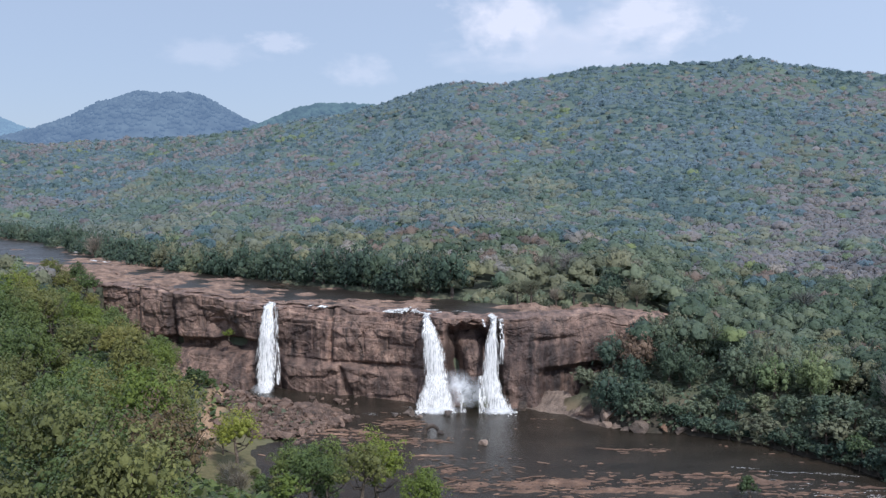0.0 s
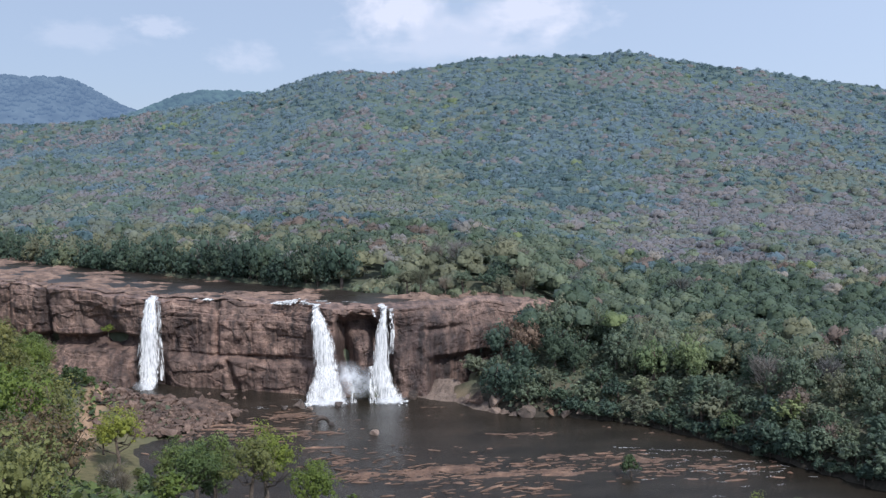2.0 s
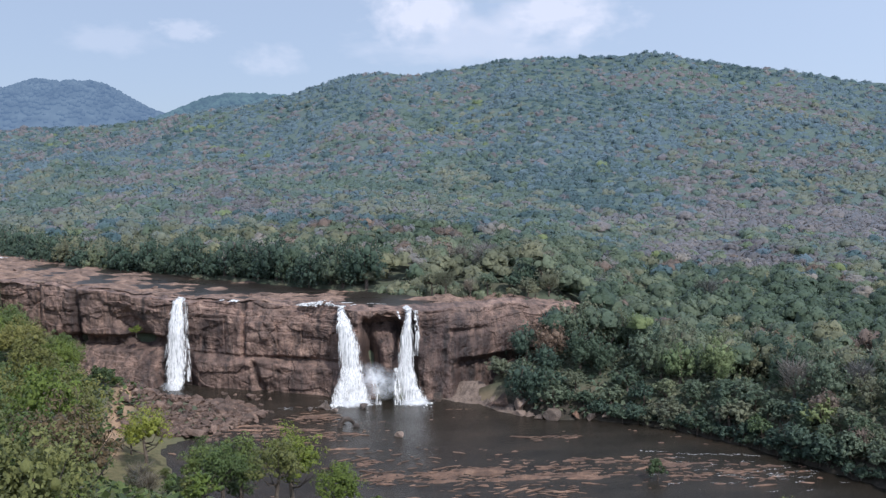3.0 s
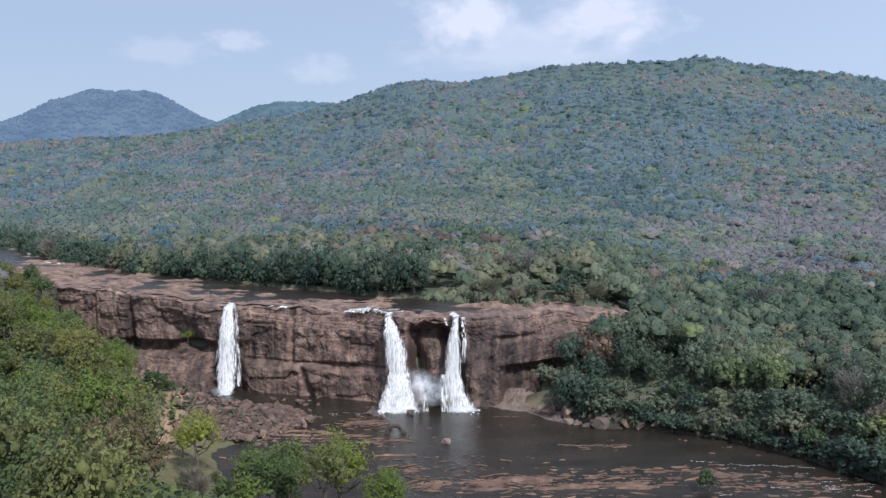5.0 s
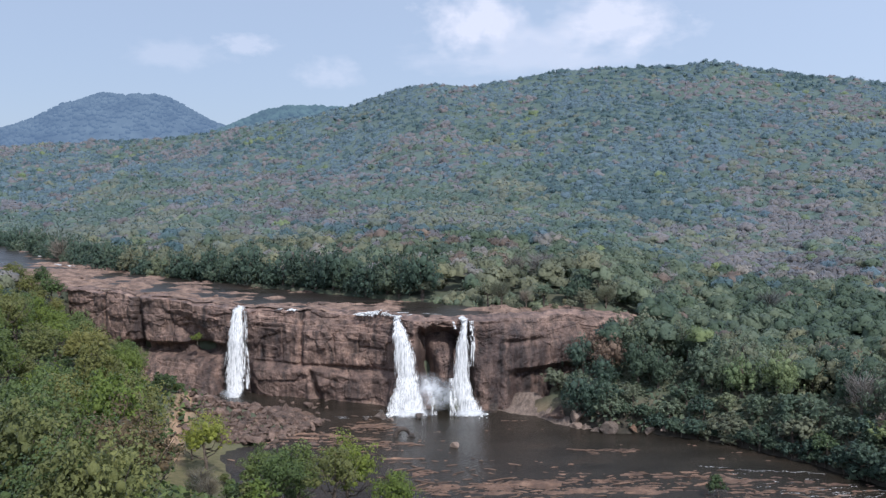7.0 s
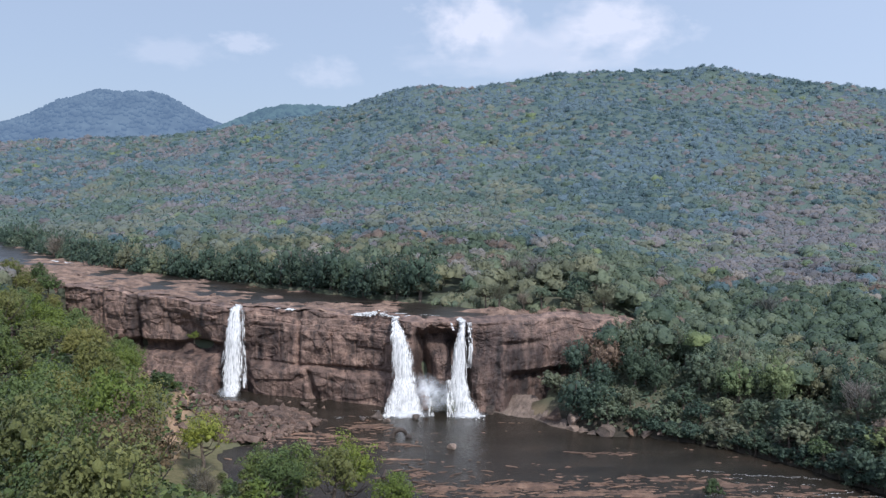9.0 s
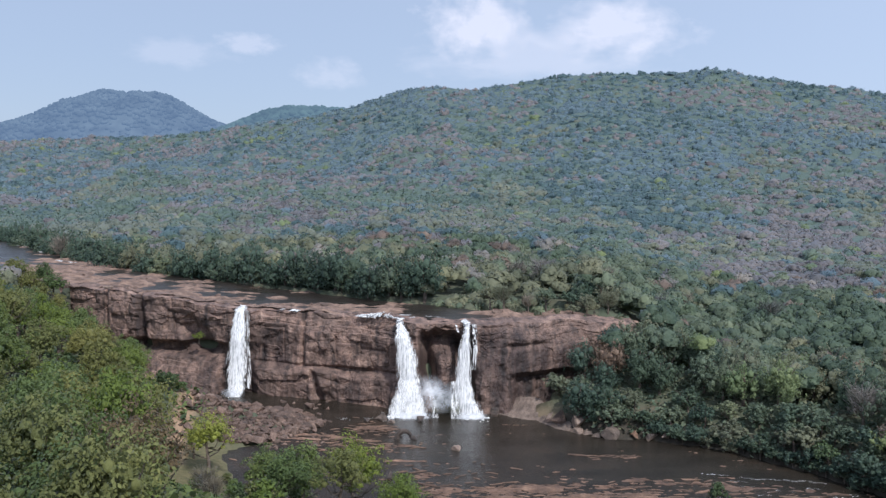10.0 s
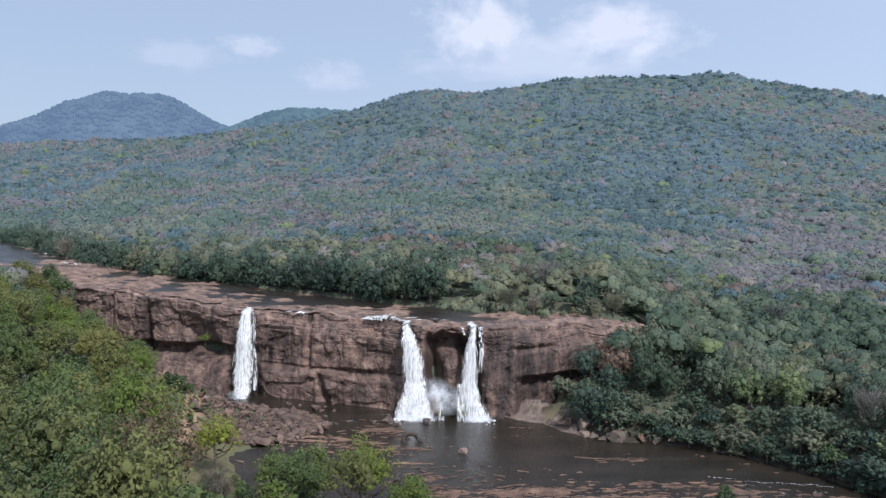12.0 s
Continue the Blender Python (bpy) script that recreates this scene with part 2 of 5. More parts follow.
# woods along the water and the cliff top; colours slightly blued as painted haze
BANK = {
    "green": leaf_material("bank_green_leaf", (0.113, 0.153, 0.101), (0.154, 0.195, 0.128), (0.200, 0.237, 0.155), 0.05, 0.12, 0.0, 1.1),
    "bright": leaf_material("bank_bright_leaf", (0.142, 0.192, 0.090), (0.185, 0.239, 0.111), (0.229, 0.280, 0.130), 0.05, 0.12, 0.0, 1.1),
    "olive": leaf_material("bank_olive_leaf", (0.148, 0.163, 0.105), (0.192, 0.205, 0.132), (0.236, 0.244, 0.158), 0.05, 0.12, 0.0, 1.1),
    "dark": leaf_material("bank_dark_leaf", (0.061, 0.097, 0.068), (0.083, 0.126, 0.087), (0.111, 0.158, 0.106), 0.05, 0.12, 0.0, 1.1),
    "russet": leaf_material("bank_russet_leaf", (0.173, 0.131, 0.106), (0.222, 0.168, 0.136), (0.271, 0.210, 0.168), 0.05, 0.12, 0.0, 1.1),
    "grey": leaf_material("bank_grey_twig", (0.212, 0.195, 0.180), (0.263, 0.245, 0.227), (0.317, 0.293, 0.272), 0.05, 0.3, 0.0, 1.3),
    "blue_green": leaf_material("bank_haze_leaf", (0.074, 0.114, 0.106), (0.099, 0.145, 0.135), (0.125, 0.175, 0.164), 0.05, 0.12, 0.0, 1.1),
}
# dry-season hill woods, with blue distance haze painted into the leaf colours
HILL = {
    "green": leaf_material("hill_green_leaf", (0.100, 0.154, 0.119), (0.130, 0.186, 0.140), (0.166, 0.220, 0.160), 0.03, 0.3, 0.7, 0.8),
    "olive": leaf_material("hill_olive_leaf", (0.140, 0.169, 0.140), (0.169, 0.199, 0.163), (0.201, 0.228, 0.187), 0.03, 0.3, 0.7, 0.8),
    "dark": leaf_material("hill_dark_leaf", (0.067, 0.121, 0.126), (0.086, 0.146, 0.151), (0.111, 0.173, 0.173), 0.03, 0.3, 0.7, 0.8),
    "blue_green": leaf_material("hill_haze_leaf", (0.092, 0.155, 0.205), (0.112, 0.180, 0.234), (0.134, 0.206, 0.259), 0.03, 0.4, 0.6, 0.6),
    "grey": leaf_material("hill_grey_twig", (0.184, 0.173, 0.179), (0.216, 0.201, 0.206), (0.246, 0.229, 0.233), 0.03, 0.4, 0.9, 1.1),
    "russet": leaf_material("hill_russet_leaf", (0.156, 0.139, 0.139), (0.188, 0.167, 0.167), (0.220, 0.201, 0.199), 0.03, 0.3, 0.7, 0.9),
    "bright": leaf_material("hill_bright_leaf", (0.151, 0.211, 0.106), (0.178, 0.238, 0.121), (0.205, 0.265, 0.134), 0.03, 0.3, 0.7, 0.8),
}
BARK = rock_material("bark", (0.07, 0.055, 0.045), (0.13, 0.105, 0.085), (0.22, 0.185, 0.155), (0.05, 0.04, 0.03), False, 0.9)

# ---- noise and mesh helpers ----
def lattice(i, seed):
    h = (i[..., 0] * 374761393 + i[..., 1] * 668265263 + i[..., 2] * 1274126177 + seed * 974711) & 0x7FFFFFFF
    h = ((h ^ (h >> 13)) * 1103515245 + 12345) & 0x7FFFFFFF
    h = ((h ^ (h >> 15)) * 362437 + 7919) & 0x7FFFFFFF
    return (h & 0xFFFFF) / 0xFFFFF

def value_noise(x, y, z=0.0, seed=0):
    p = np.stack(np.broadcast_arrays(x, y, z), -1).astype(float)
    i = np.floor(p).astype(np.int64)
    f = p - i
    f = f * f * (3 - 2 * f)
    total = 0.0
    for a in (0, 1):
        for b in (0, 1):
            for c in (0, 1):
                w = np.where(a, f[..., 0], 1 - f[..., 0]) * np.where(b, f[..., 1], 1 - f[..., 1]) * np.where(c, f[..., 2], 1 - f[..., 2])
                total = total + w * lattice(i + np.array([a, b, c]), seed)
    return total * 2 - 1

def fbm(x, y, z=0.0, seed=0, octaves=4):
    return sum(value_noise(x * 2 ** k, y * 2 ** k, z * 2 ** k, seed + k) * 0.5 ** k for k in range(octaves))

def cells(x, y, seed):
    """Distance to the nearest cell border and a random value for each cell, in the plane."""
    ix, iy = np.floor(x).astype(np.int64), np.floor(y).astype(np.int64)
    one = np.full(x.shape, 9.0)
    two, val = one.copy(), np.zeros(x.shape)
    for a in (-1, 0, 1):
        for b in (-1, 0, 1):
            i = np.stack([ix + a, iy + b, np.zeros_like(ix)], -1)
            d = np.hypot(ix + a + lattice(i, seed) - x, iy + b + lattice(i, seed + 50) - y)
            near = d < one
            two = np.where(near, one, np.minimum(two, d))
            val = np.where(near, lattice(i, seed + 90), val)
            one = np.minimum(one, d)
    return two - one, val

def mesh_data(name, verts, faces, material, smooth=False):
    me = bpy.data.meshes.new(name)
    verts, faces = np.asarray(verts, np.float32), np.asarray(faces, np.int32)
    n = faces.shape[1]
    me.vertices.add(len(verts)), me.loops.add(faces.size), me.polygons.add(len(faces))
    me.vertices.foreach_set("co", verts.ravel())
    me.loops.foreach_set("vertex_index", faces.ravel())
    me.polygons.foreach_set("loop_start", np.arange(0, faces.size, n, dtype=np.int32))
    me.polygons.foreach_set("use_smooth", np.full(len(faces), smooth))
    me.materials.append(material)
    me.update(calc_edges=True)
    return me

def mesh_object(name, verts, faces, material, parent=None, smooth=False):
    ob = new(name, mesh_data(name, verts, faces, material, smooth))
    ob.parent = parent
    return ob

def grid_faces(rows, cols):
    i = np.arange(rows * cols).reshape(rows, cols)
    return np.stack([i[:-1, :-1], i[:-1, 1:], i[1:, 1:], i[1:, :-1]], -1).reshape(-1, 4)

# ---- the lie of the land ----
CLIFF = [(-128, 290), (-101, 272), (-79, 257), (-53, 245), (-29, 235), (-12, 229.5), (-5, 224), (1, 222.5), (12, 219), (20, 220), (27, 221), (38, 228), (50, 232), (62, 238)]
RIGHT = [(21, 220), (30, 214), (36, 206), (44, 197.5), (55, 195.5), (69, 187), (82, 171), (91, 154), (97, 143), (112, 128), (150, 112), (260, 92)]
NEAR = [(260, 60), (150, 84), (100, 102), (60, 117), (30, 130), (0, 146), (-14, 150), (-26, 155), (-35, 163), (-37, 172), (-41, 183), (-38, 192), (-30, 197), (-22, 208),
        (-29, 219), (-46, 226), (-62, 231), (-72, 246)]
POOL = CLIFF[3:10] + RIGHT[1:] + NEAR
TREES = [(-560, 720), (-320, 560), (-207, 455), (-154, 380), (-99, 319), (-65, 301), (-33, 279), (-5, 259), (12, 247), (24, 238), (34, 247), (46, 251), (62, 246)]
SHELF_RING = CLIFF + TREES[::-1] + [(-560, 640), (-330, 440), (-200, 335)]

def line_distance(x, y, line):
    d = np.full(x.shape, 1e9)
    for (ax, ay), (bx, by) in zip(line, line[1:]):
        ux, uy = bx - ax, by - ay
        s = np.clip(((x - ax) * ux + (y - ay) * uy) / (ux * ux + uy * uy), 0, 1)
        d = np.minimum(d, np.hypot(x - ax - s * ux, y - ay - s * uy))
    return d

def within(x, y, ring):
    inside = np.zeros(x.shape, bool)
    for (ax, ay), (bx, by) in zip(ring, ring[1:] + ring[:1]):
        if ay != by:
            inside ^= ((ay > y) != (by > y)) & (x < (bx - ax) * (y - ay) / (by - ay) + ax)
    return inside

AZ_FOOT, FOOT = [-180, -60, -29.7, -24.4, -22.1, -17.2, -12.2, -6.7, -1.1, 2.8, 5.8, 10.4, 14, 27, 39, 180], [600, 700, 645, 500, 410, 334, 308, 281, 259, 247, 239, 255, 253, 245, 240, 300]
AZ_CREST = [-180, -60, -27, -20.8, -16.6, -12.9, -9.8, -6.5, -4.7, -0.9, 2.9, 8.1, 12.8, 18.7, 23.6, 27.3, 31.7, 34.7, 39, 46, 60, 180]
RIDGE = [1900, 1900, 1900, 1900, 1800, 1700, 1650, 1600, 1600, 1550, 1500, 1500, 1500, 1500, 1500, 1500, 1500, 1500, 1500, 1500, 1500, 1900]
CREST = [110, 120, 137, 140, 148, 150, 161, 175, 187, 219, 226, 238, 250, 253, 233, 217, 191, 179, 148, 125, 100, 110]

def ground(x, y):
    az, r = np.degrees(np.arctan2(x, y)), np.hypot(x, y)
    foot, ridge, crest = np.interp(az, AZ_FOOT, FOOT), np.interp(az, AZ_CREST, RIDGE), np.interp(az, AZ_CREST, CREST)
    t = (r - foot) / (ridge - foot)
    base = 25 - np.interp(az, [-180, 12, 19, 60, 180], [0, 0, 16, 16, 0]) * np.clip((r - 120) / 60, 0, 1)
    z = base + (crest - base) * np.where(t < 1, np.clip(t, 0, 1) ** np.interp(az, [12, 20], [2.3, 2.05]), 1 - 0.35 * np.clip((t - 1) * 2, 0, 1.0))
    roll = np.clip(t * 2.5, 0, 1) * np.clip(3 - 2.2 * t, 0, 1)
    z = z + roll * (9 * value_noise(x / 130, y / 170, 0, 3) + 4 * value_noise(x / 45, y / 60, 0, 4))
    bx, by = 2300 * math.sin(radians(-6.6)), 2300 * math.cos(radians(-6.6))
    z = np.maximum(z, 225 * np.exp(-((x - bx) / 420) ** 2 - ((y - by) / 500) ** 2))
    near = line_distance(x, y, NEAR)
    rise = np.interp(near, [0, 12, 20, 38, 66, 100, 150], [0, 3, 8, 18, 23, 31, 42]) * np.interp(x, [-52, -28], [1, 0.8])
    far = line_distance(x, y, RIGHT)
    lip = np.interp(x, [-600, -128] + [p[0] for p in CLIFF[1:]], [640, 284] + [p[1] for p in CLIFF[1:]])
    z = np.where((y < lip) & ((near < far) | (x < 20)), np.minimum(z, rise), z)
    z = np.minimum(z, np.interp(far, [0, 5, 40, 80], [0, 4, 20, 600]) + 0.6 * value_noise(x / 9, y / 9, 0, 6))
    z = np.where(within(x, y, SHELF_RING), np.minimum(z, 21.6), z)
    z = np.where(x > -110, np.minimum(z, line_distance(x, y, CLIFF) * 8 - 36), z)
    return np.where(within(x, y, POOL), -1.5, z)

az = np.radians(np.concatenate([np.linspace(-180, -46, 24), np.arange(-44, 50, 0.35), np.linspace(52, 180, 24)]))
rr = np.concatenate([[0.0, 15, 30, 45], np.geomspace(60, 4900, 330)])
A, R = np.meshgrid(az, rr)
X, Y = R * np.sin(A), R * np.cos(A)
Z = ground(X, Y)
floor = tagged(mesh_object("ground", np.stack([X, Y, Z], -1).reshape(-1, 3), grid_faces(*X.shape)[:, ::-1], GROUND, smooth=True),
               "dry forest floor with leaf litter, grass clearing and sandy path", "ground", kind="structure")
grassy = np.clip(1.6 - np.hypot((X + 45) / 10, (Y - 168) / 24), 0, 1) * np.clip(8 - Z, 0, 1)
grassy = np.maximum(grassy, np.clip(1.5 - np.hypot((X - 30) / 10, (Y - 224) / 7), 0, 1) * 0.8)
sandy = np.clip(1.5 - line_distance(X, Y, [(-56, 214), (-54, 204), (-52.6, 190), (-51.4, 181), (-49.5, 172)]) / 2.2, 0, 1)
sandy = np.maximum(sandy, np.clip(1.4 - line_distance(X, Y, [(21, 222), (30, 216), (36, 208)]) / 3.2, 0, 1) * 0.35)
dark_bank = np.clip(2.2 - line_distance(X, Y, RIGHT[2:]) / 3, 0, 1)
mask = floor.data.color_attributes.new("clearing", "FLOAT_COLOR", "POINT")
mask.data.foreach_set("color", np.stack([grassy, sandy, dark_bank, 0 * X + 1], -1).astype(np.float32).ravel())

# the pool and the river that runs out of it
ring = [(x, y, 0) for x, y in POOL[:7] + [(26, 224)] + [(x + 6, y + 6) for x, y in RIGHT[1:]] + [(x + (4 if x > 0 else -3), y - 4) for x, y in NEAR]]
tagged(mesh_object("pool", ring, [list(range(len(ring)))], WATER), "still dark brown river pool below the waterfalls", "river", kind="structure")

# ---- cliff ----
def cliff_shape(u, z):
    """How far the rock face stands out towards the river at u along and z up."""
    w = u + 1.2 * fbm(u / 6, z / 6, 0, 20, 3)
    f = 0.8 * fbm(u / 14, z / 18, 0, 11, 2)
    ridge = np.abs(fbm(u / 6.5 + 3, z / 7.0, 0, 24, 3))
    f -= 0.3 * np.clip(1 - ridge / 0.06, 0, 1) * np.clip(0.3 + value_noise(u / 8, z / 8, 0, 27), 0, 1)
    f += 0.16 * np.abs(fbm(u / 2.6, z / 3.4, 0, 28, 3)) - 0.1
    edge, tone = cells(w / 12.5 + 0.03 * z, z / 8.6 + 0.25 * value_noise(u / 9, 0 * z, 0, 31), 5)
    f += 1.2 * (tone - 0.5) * np.clip(edge / 0.3, 0, 1) - 0.1 * np.exp(-(edge / 0.04) ** 2)
    cap = np.clip((z - 16.5) / 3, 0, 1)
    edge, tone = cells(w / 8.5, z / 1.7 + 0.3 * fbm(u / 8, 0 * z, 0, 36, 2), 8)
    f += cap * (0.8 * (tone - 0.5) * np.clip(edge / 0.12, 0, 1) + 0.3 * np.sqrt(np.clip(edge, 0, 0.3)) - 0.2 * np.exp(-(edge / 0.05) ** 2))
    f += (1 - cap) * 0.28 * fbm(u / 1.7, z / 11, 0, 15, 3) + 0.3 * fbm(u / 3.4, z / 3.0, 0, 14, 3) + 0.2 * fbm(u / 1.1, z / 1.3, 0, 17, 3)
    split = np.abs(fbm(u / 3.2 + 0.12 * z, z / 14, 0, 29, 2))
    f -= 0.5 * np.clip(1 - split / 0.035, 0, 1) * np.clip(0.2 + 1.6 * value_noise(u / 7, z / 6, 0, 30), 0, 1)
    def gap(c, wide, deep, lean=0.0, lo=-9, hi=99):
        return -deep * np.exp(-((u - c - lean * (z - 12)) / wide) ** 2) * np.clip((z - lo) / 1.5, 0, 1) * np.clip((hi - z) / 1.5, 0, 1)
    f += gap(-81.5, 1.2, 3.2, -0.12, 6) + gap(-78.5, 1.6, 1.4, -0.1, 6) + gap(-96, 0.8, 1.6, 0.05, 6) + gap(-31, 0.7, 1.6, 0.02, 8) + gap(-29.8, 0.8, 2.2, -0.35, -3, 8.5)
    f += gap(-49.3, 3.2, 1.4) - 1.9 * np.exp(-((u + 39.5) / 7) ** 4 - ((z - 14.5) / 5.2) ** 6) - 1.2 * np.exp(-((u + 18) / 7.5) ** 6 - ((z - 8.6) / 0.7) ** 2)
    f += gap(-36.5, 0.3, 0.5, 0.03, 9, 20) + gap(-21.5, 0.3, 0.5, -0.04, 9, 19) + gap(-15, 0.25, 0.4, 0.05, 10, 18) + gap(-70.5, 0.3, 0.6, -0.1, 12)
    mid = np.clip((u + 46) / 2, 0, 1) * np.clip((-2 - u) / 2, 0, 1)
    f += mid * (-0.33 * np.clip(z - 18.5, 0, 9) - 0.5 * np.floor(np.clip(z - 18.5, 0, 9) / 1.6 + 0.4 * value_noise(u / 5, z / 3, 0, 41)))
    f += mid * 1.6 * np.clip((8.4 + 0.8 * value_noise(u / 6, 0 * z, 0, 42) - z) / 1.3, 0, 1) ** 0.6 - mid * 0.9 * np.exp(-((z - 8.9) / 0.55) ** 2)
    left = np.clip((-53 - u) / 3, 0, 1)
    f += left * (np.clip(9 - z, 0, 9) * 0.45 + 0.55 * np.floor(np.clip(9 - z, 0, 9) / 1.7 + 0.6 * fbm(u / 6, z / 4, 0, 46, 2)) + np.where(z < 9, 1.0, 0)) - left * np.clip((u + 92) / 6, 0, 1) * 4.2 * np.exp(-((z - 10.6 - 0.05 * (u + 70)) / 1.7) ** 4)
    p, q = (u + 63.5) * 0.77 - (z - 14.5) * 0.64, (u + 63.5) * 0.64 + (z - 14.5) * 0.77
    f -= 3.6 * np.exp(-((p / 7.5) ** 4) - (q / 3.2) ** 4)
    nook = np.clip((u - 0.5 + 0.12 * (z - 16)) / 2.2, 0, 1) * np.clip((15.5 - u) / 2.0, 0, 1)
    f += nook * (-7.0 * np.clip((21.3 + 1.4 * fbm(u / 3, 0 * z, 0, 44, 2) - 0.12 * (u - 8) - z) / 3.2, 0, 1) + 7.4 * np.exp(-((u - 8.0 + 0.12 * (z - 11)) / 3.5) ** 4 - ((z - 10.5) / 6.6) ** 4) - 0.12 * z)
    f += np.clip((u + 7) / 2, 0, 1) * np.clip((6 - u) / 2, 0, 1) * 3.4 * np.clip((9.5 - z) / 6, 0, 1)
    f += 1.6 * np.exp(-((u - 18.5) / 2.6) ** 4) * np.clip((17 - z) / 6, 0, 1)
    right = np.clip((u - 20) / 4, 0, 1)
    f += right * (-0.16 * np.clip(z - 17, 0, 12) ** 1.5 + 1.3 * np.clip((15 - z) / 15, 0, 1) - 1.4 * np.exp(-((z - 17.2) / 0.8) ** 2) * np.clip((u - 22) / 3, 0, 1) * np.clip((38 - u) / 4, 0, 1))
    f += gap(31.5, 0.9, 1.1, 0, 14, 19) + gap(-10.5, 3.2, 0.0)
    f -= 0.7 * np.exp(-((z - 14.6) / 0.35) ** 2 - ((u + 11) / 3.6) ** 4)
    f -= 3.0 * np.clip((u - 24) / 3, 0, 1) * np.clip((10.5 - z) / 2, 0, 1)
    return f

def lip_height(u):
    return 23 + 0.5 * fbm(u / 7, 0 * u, 0, 51, 3) + np.interp(u, [-128, -90, -50, 0, 22, 34, 48, 62], [3.5, 2.6, 0.4, 0, 0.0, 0.2, -0.2, -2.2])

xs = np.arange(-128, 62, 0.3)
ys = np.interp(xs, [p[0] for p in CLIFF], [p[1] for p in CLIFF])
ys = np.convolve(np.pad(ys, 12, mode="edge"), np.ones(25) / 25, "valid")
top = lip_height(xs)
rows = []
for k in np.linspace(0, 1, 110):
    z = -1.5 + (top + 1.5) * k
    rows.append(np.stack([xs, ys - cliff_shape(xs, z), z], -1))
back = ys - cliff_shape(xs, top)
for k in np.linspace(0.06, 1, 14):
    z = top + 0.6 * math.sin(k * 2.4) + 0.25 * fbm(xs / 2.5, 0 * xs + k * 4, 0, 61, 3)
    rows.append(np.stack([xs, back + k * (ys + 10 - back), np.where(k > 0.9, z - 1.2, z)], -1))
V = np.array(rows)
cliff = tagged(mesh_object("cliff", V.reshape(-1, 3), grid_faces(*V.shape[:2]), ROCK),
               "reddish brown layered rock cliff with cracks, ledges and dark stains", "cliff", kind="structure")
# wet, stained rock beside the falls, plus painted shade under overhangs and in recesses
u, z = V[..., 0], V[..., 2]
wet = np.zeros(u.shape)
for cu, cz, wu, wz, k in ((-49.5, 10, 5, 14, 0.9), (-40, 13, 6, 6, 0.7), (-22, 4, 14, 4.5, 0.3), (-64, 12, 7, 4, 0.6), (0, 10, 4, 12, 0.6), (7, 16, 8, 6, 0.6), (17, 10, 4, 13, 1.0), (24, 11, 8, 12, 0.95), (33, 11, 11, 9, 0.8), (-82, 15, 3, 8, 0.5), (-57, 4, 5, 5, 0.6)):
    wet = np.maximum(wet, k * np.exp(-((u - cu) / wu) ** 4 - ((z - cz) / wz) ** 4))
wet = np.clip(wet * (1.15 + 0.9 * fbm(u / 2.0, z / 9, 0, 47, 4)), 0, 1)
cliff.data.attributes.new("wet", "FLOAT", "POINT").data.foreach_set("value", wet.astype(np.float32).ravel())

# ---- rock shelf above the falls, with the upper river on it ----
def shelf_height(x, y):
    lip = np.interp(x, [p[0] for p in CLIFF], [p[1] for p in CLIFF])
    d = y - lip
    w = 4 * fbm(x / 25, y / 25, 0, 71, 3)
    z = 0.35 + lip_height(np.clip(x, -128, 62)) + 0.012 * np.clip(d, 0, 300)
    step = fbm((x + w) / 16, y / 4.2, 0, 72, 4)
    z = z + 0.75 * np.round(step * 3) / 3 + 0.22 * fbm(x / 2.5, y / 1.4, 0, 75, 3)
    shore = line_distance(x, y, TREES)
    dry = np.clip(1 - d / np.interp(x, [-110, -55], [46, 20]), -0.8, 1) + 0.6 * np.clip(1 - shore / 6, 0, 1)
    z = z + 0.8 * dry - 0.5 - np.interp(x, [22, 36], [0, 1.3])
    z = z + 0.8 * np.exp(-((x - 42) / 14) ** 2 - ((y - 250) / 14) ** 2) - 2.0 * np.exp(-((x - 6) / 10) ** 2 - (d / 20) ** 2) * np.clip(d / 3, 0, 1)
    return np.minimum(z, lip_height(np.clip(x, -128, 62)) + 0.35 + 0.12 * np.clip(d, 0, 300))

gx, gy = np.meshgrid(np.arange(-330, 66, 1.0), np.concatenate([np.arange(219, 330, 0.6), np.arange(330, 600, 1.6)]))
inside = within(gx, gy, SHELF_RING) | (line_distance(gx, gy, TREES) < 5)
lip = np.interp(gx, [p[0] for p in CLIFF], [p[1] for p in CLIFF])
inside &= gy > lip + np.interp(gx, [14, 22], [2.5, 7.5])
sh = shelf_height(gx, gy)
F = grid_faces(*gx.shape)
F = F[inside.ravel()[F].all(1)]
used, F = np.unique(F, return_inverse=True)
tagged(mesh_object("rock_shelf", np.stack([gx, gy, sh], -1).reshape(-1, 3)[used], F.reshape(-1, 4), SHELF),
       "flat layered brown rock shelf above the falls with shallow channels", "rock shelf", kind="structure")
gx, gy = np.meshgrid(np.arange(-330, 60, 3.0), np.arange(222, 600, 3.0))
lip = np.interp(gx, [p[0] for p in CLIFF], [p[1] for p in CLIFF])
inside = (within(gx, gy, SHELF_RING) | (line_distance(gx, gy, TREES) < 4)) & (gy > lip + 4) & (gx < 25)
level = np.interp(gx, [-330, -100, -50, 20, 60], [26.35, 25.75, 23.45, 23.0, 22]) + 0.012 * np.clip(gy - lip, 0, 300)
F = grid_faces(*gx.shape)
F = F[inside.ravel()[F].all(1)]
used, F = np.unique(F, return_inverse=True)
tagged(mesh_object("upper_river", np.stack([gx, gy, level], -1).reshape(-1, 3)[used], F.reshape(-1, 4), RAPID, smooth=True),
       "shallow dark river flowing over the rock shelf", "river", kind="structure")

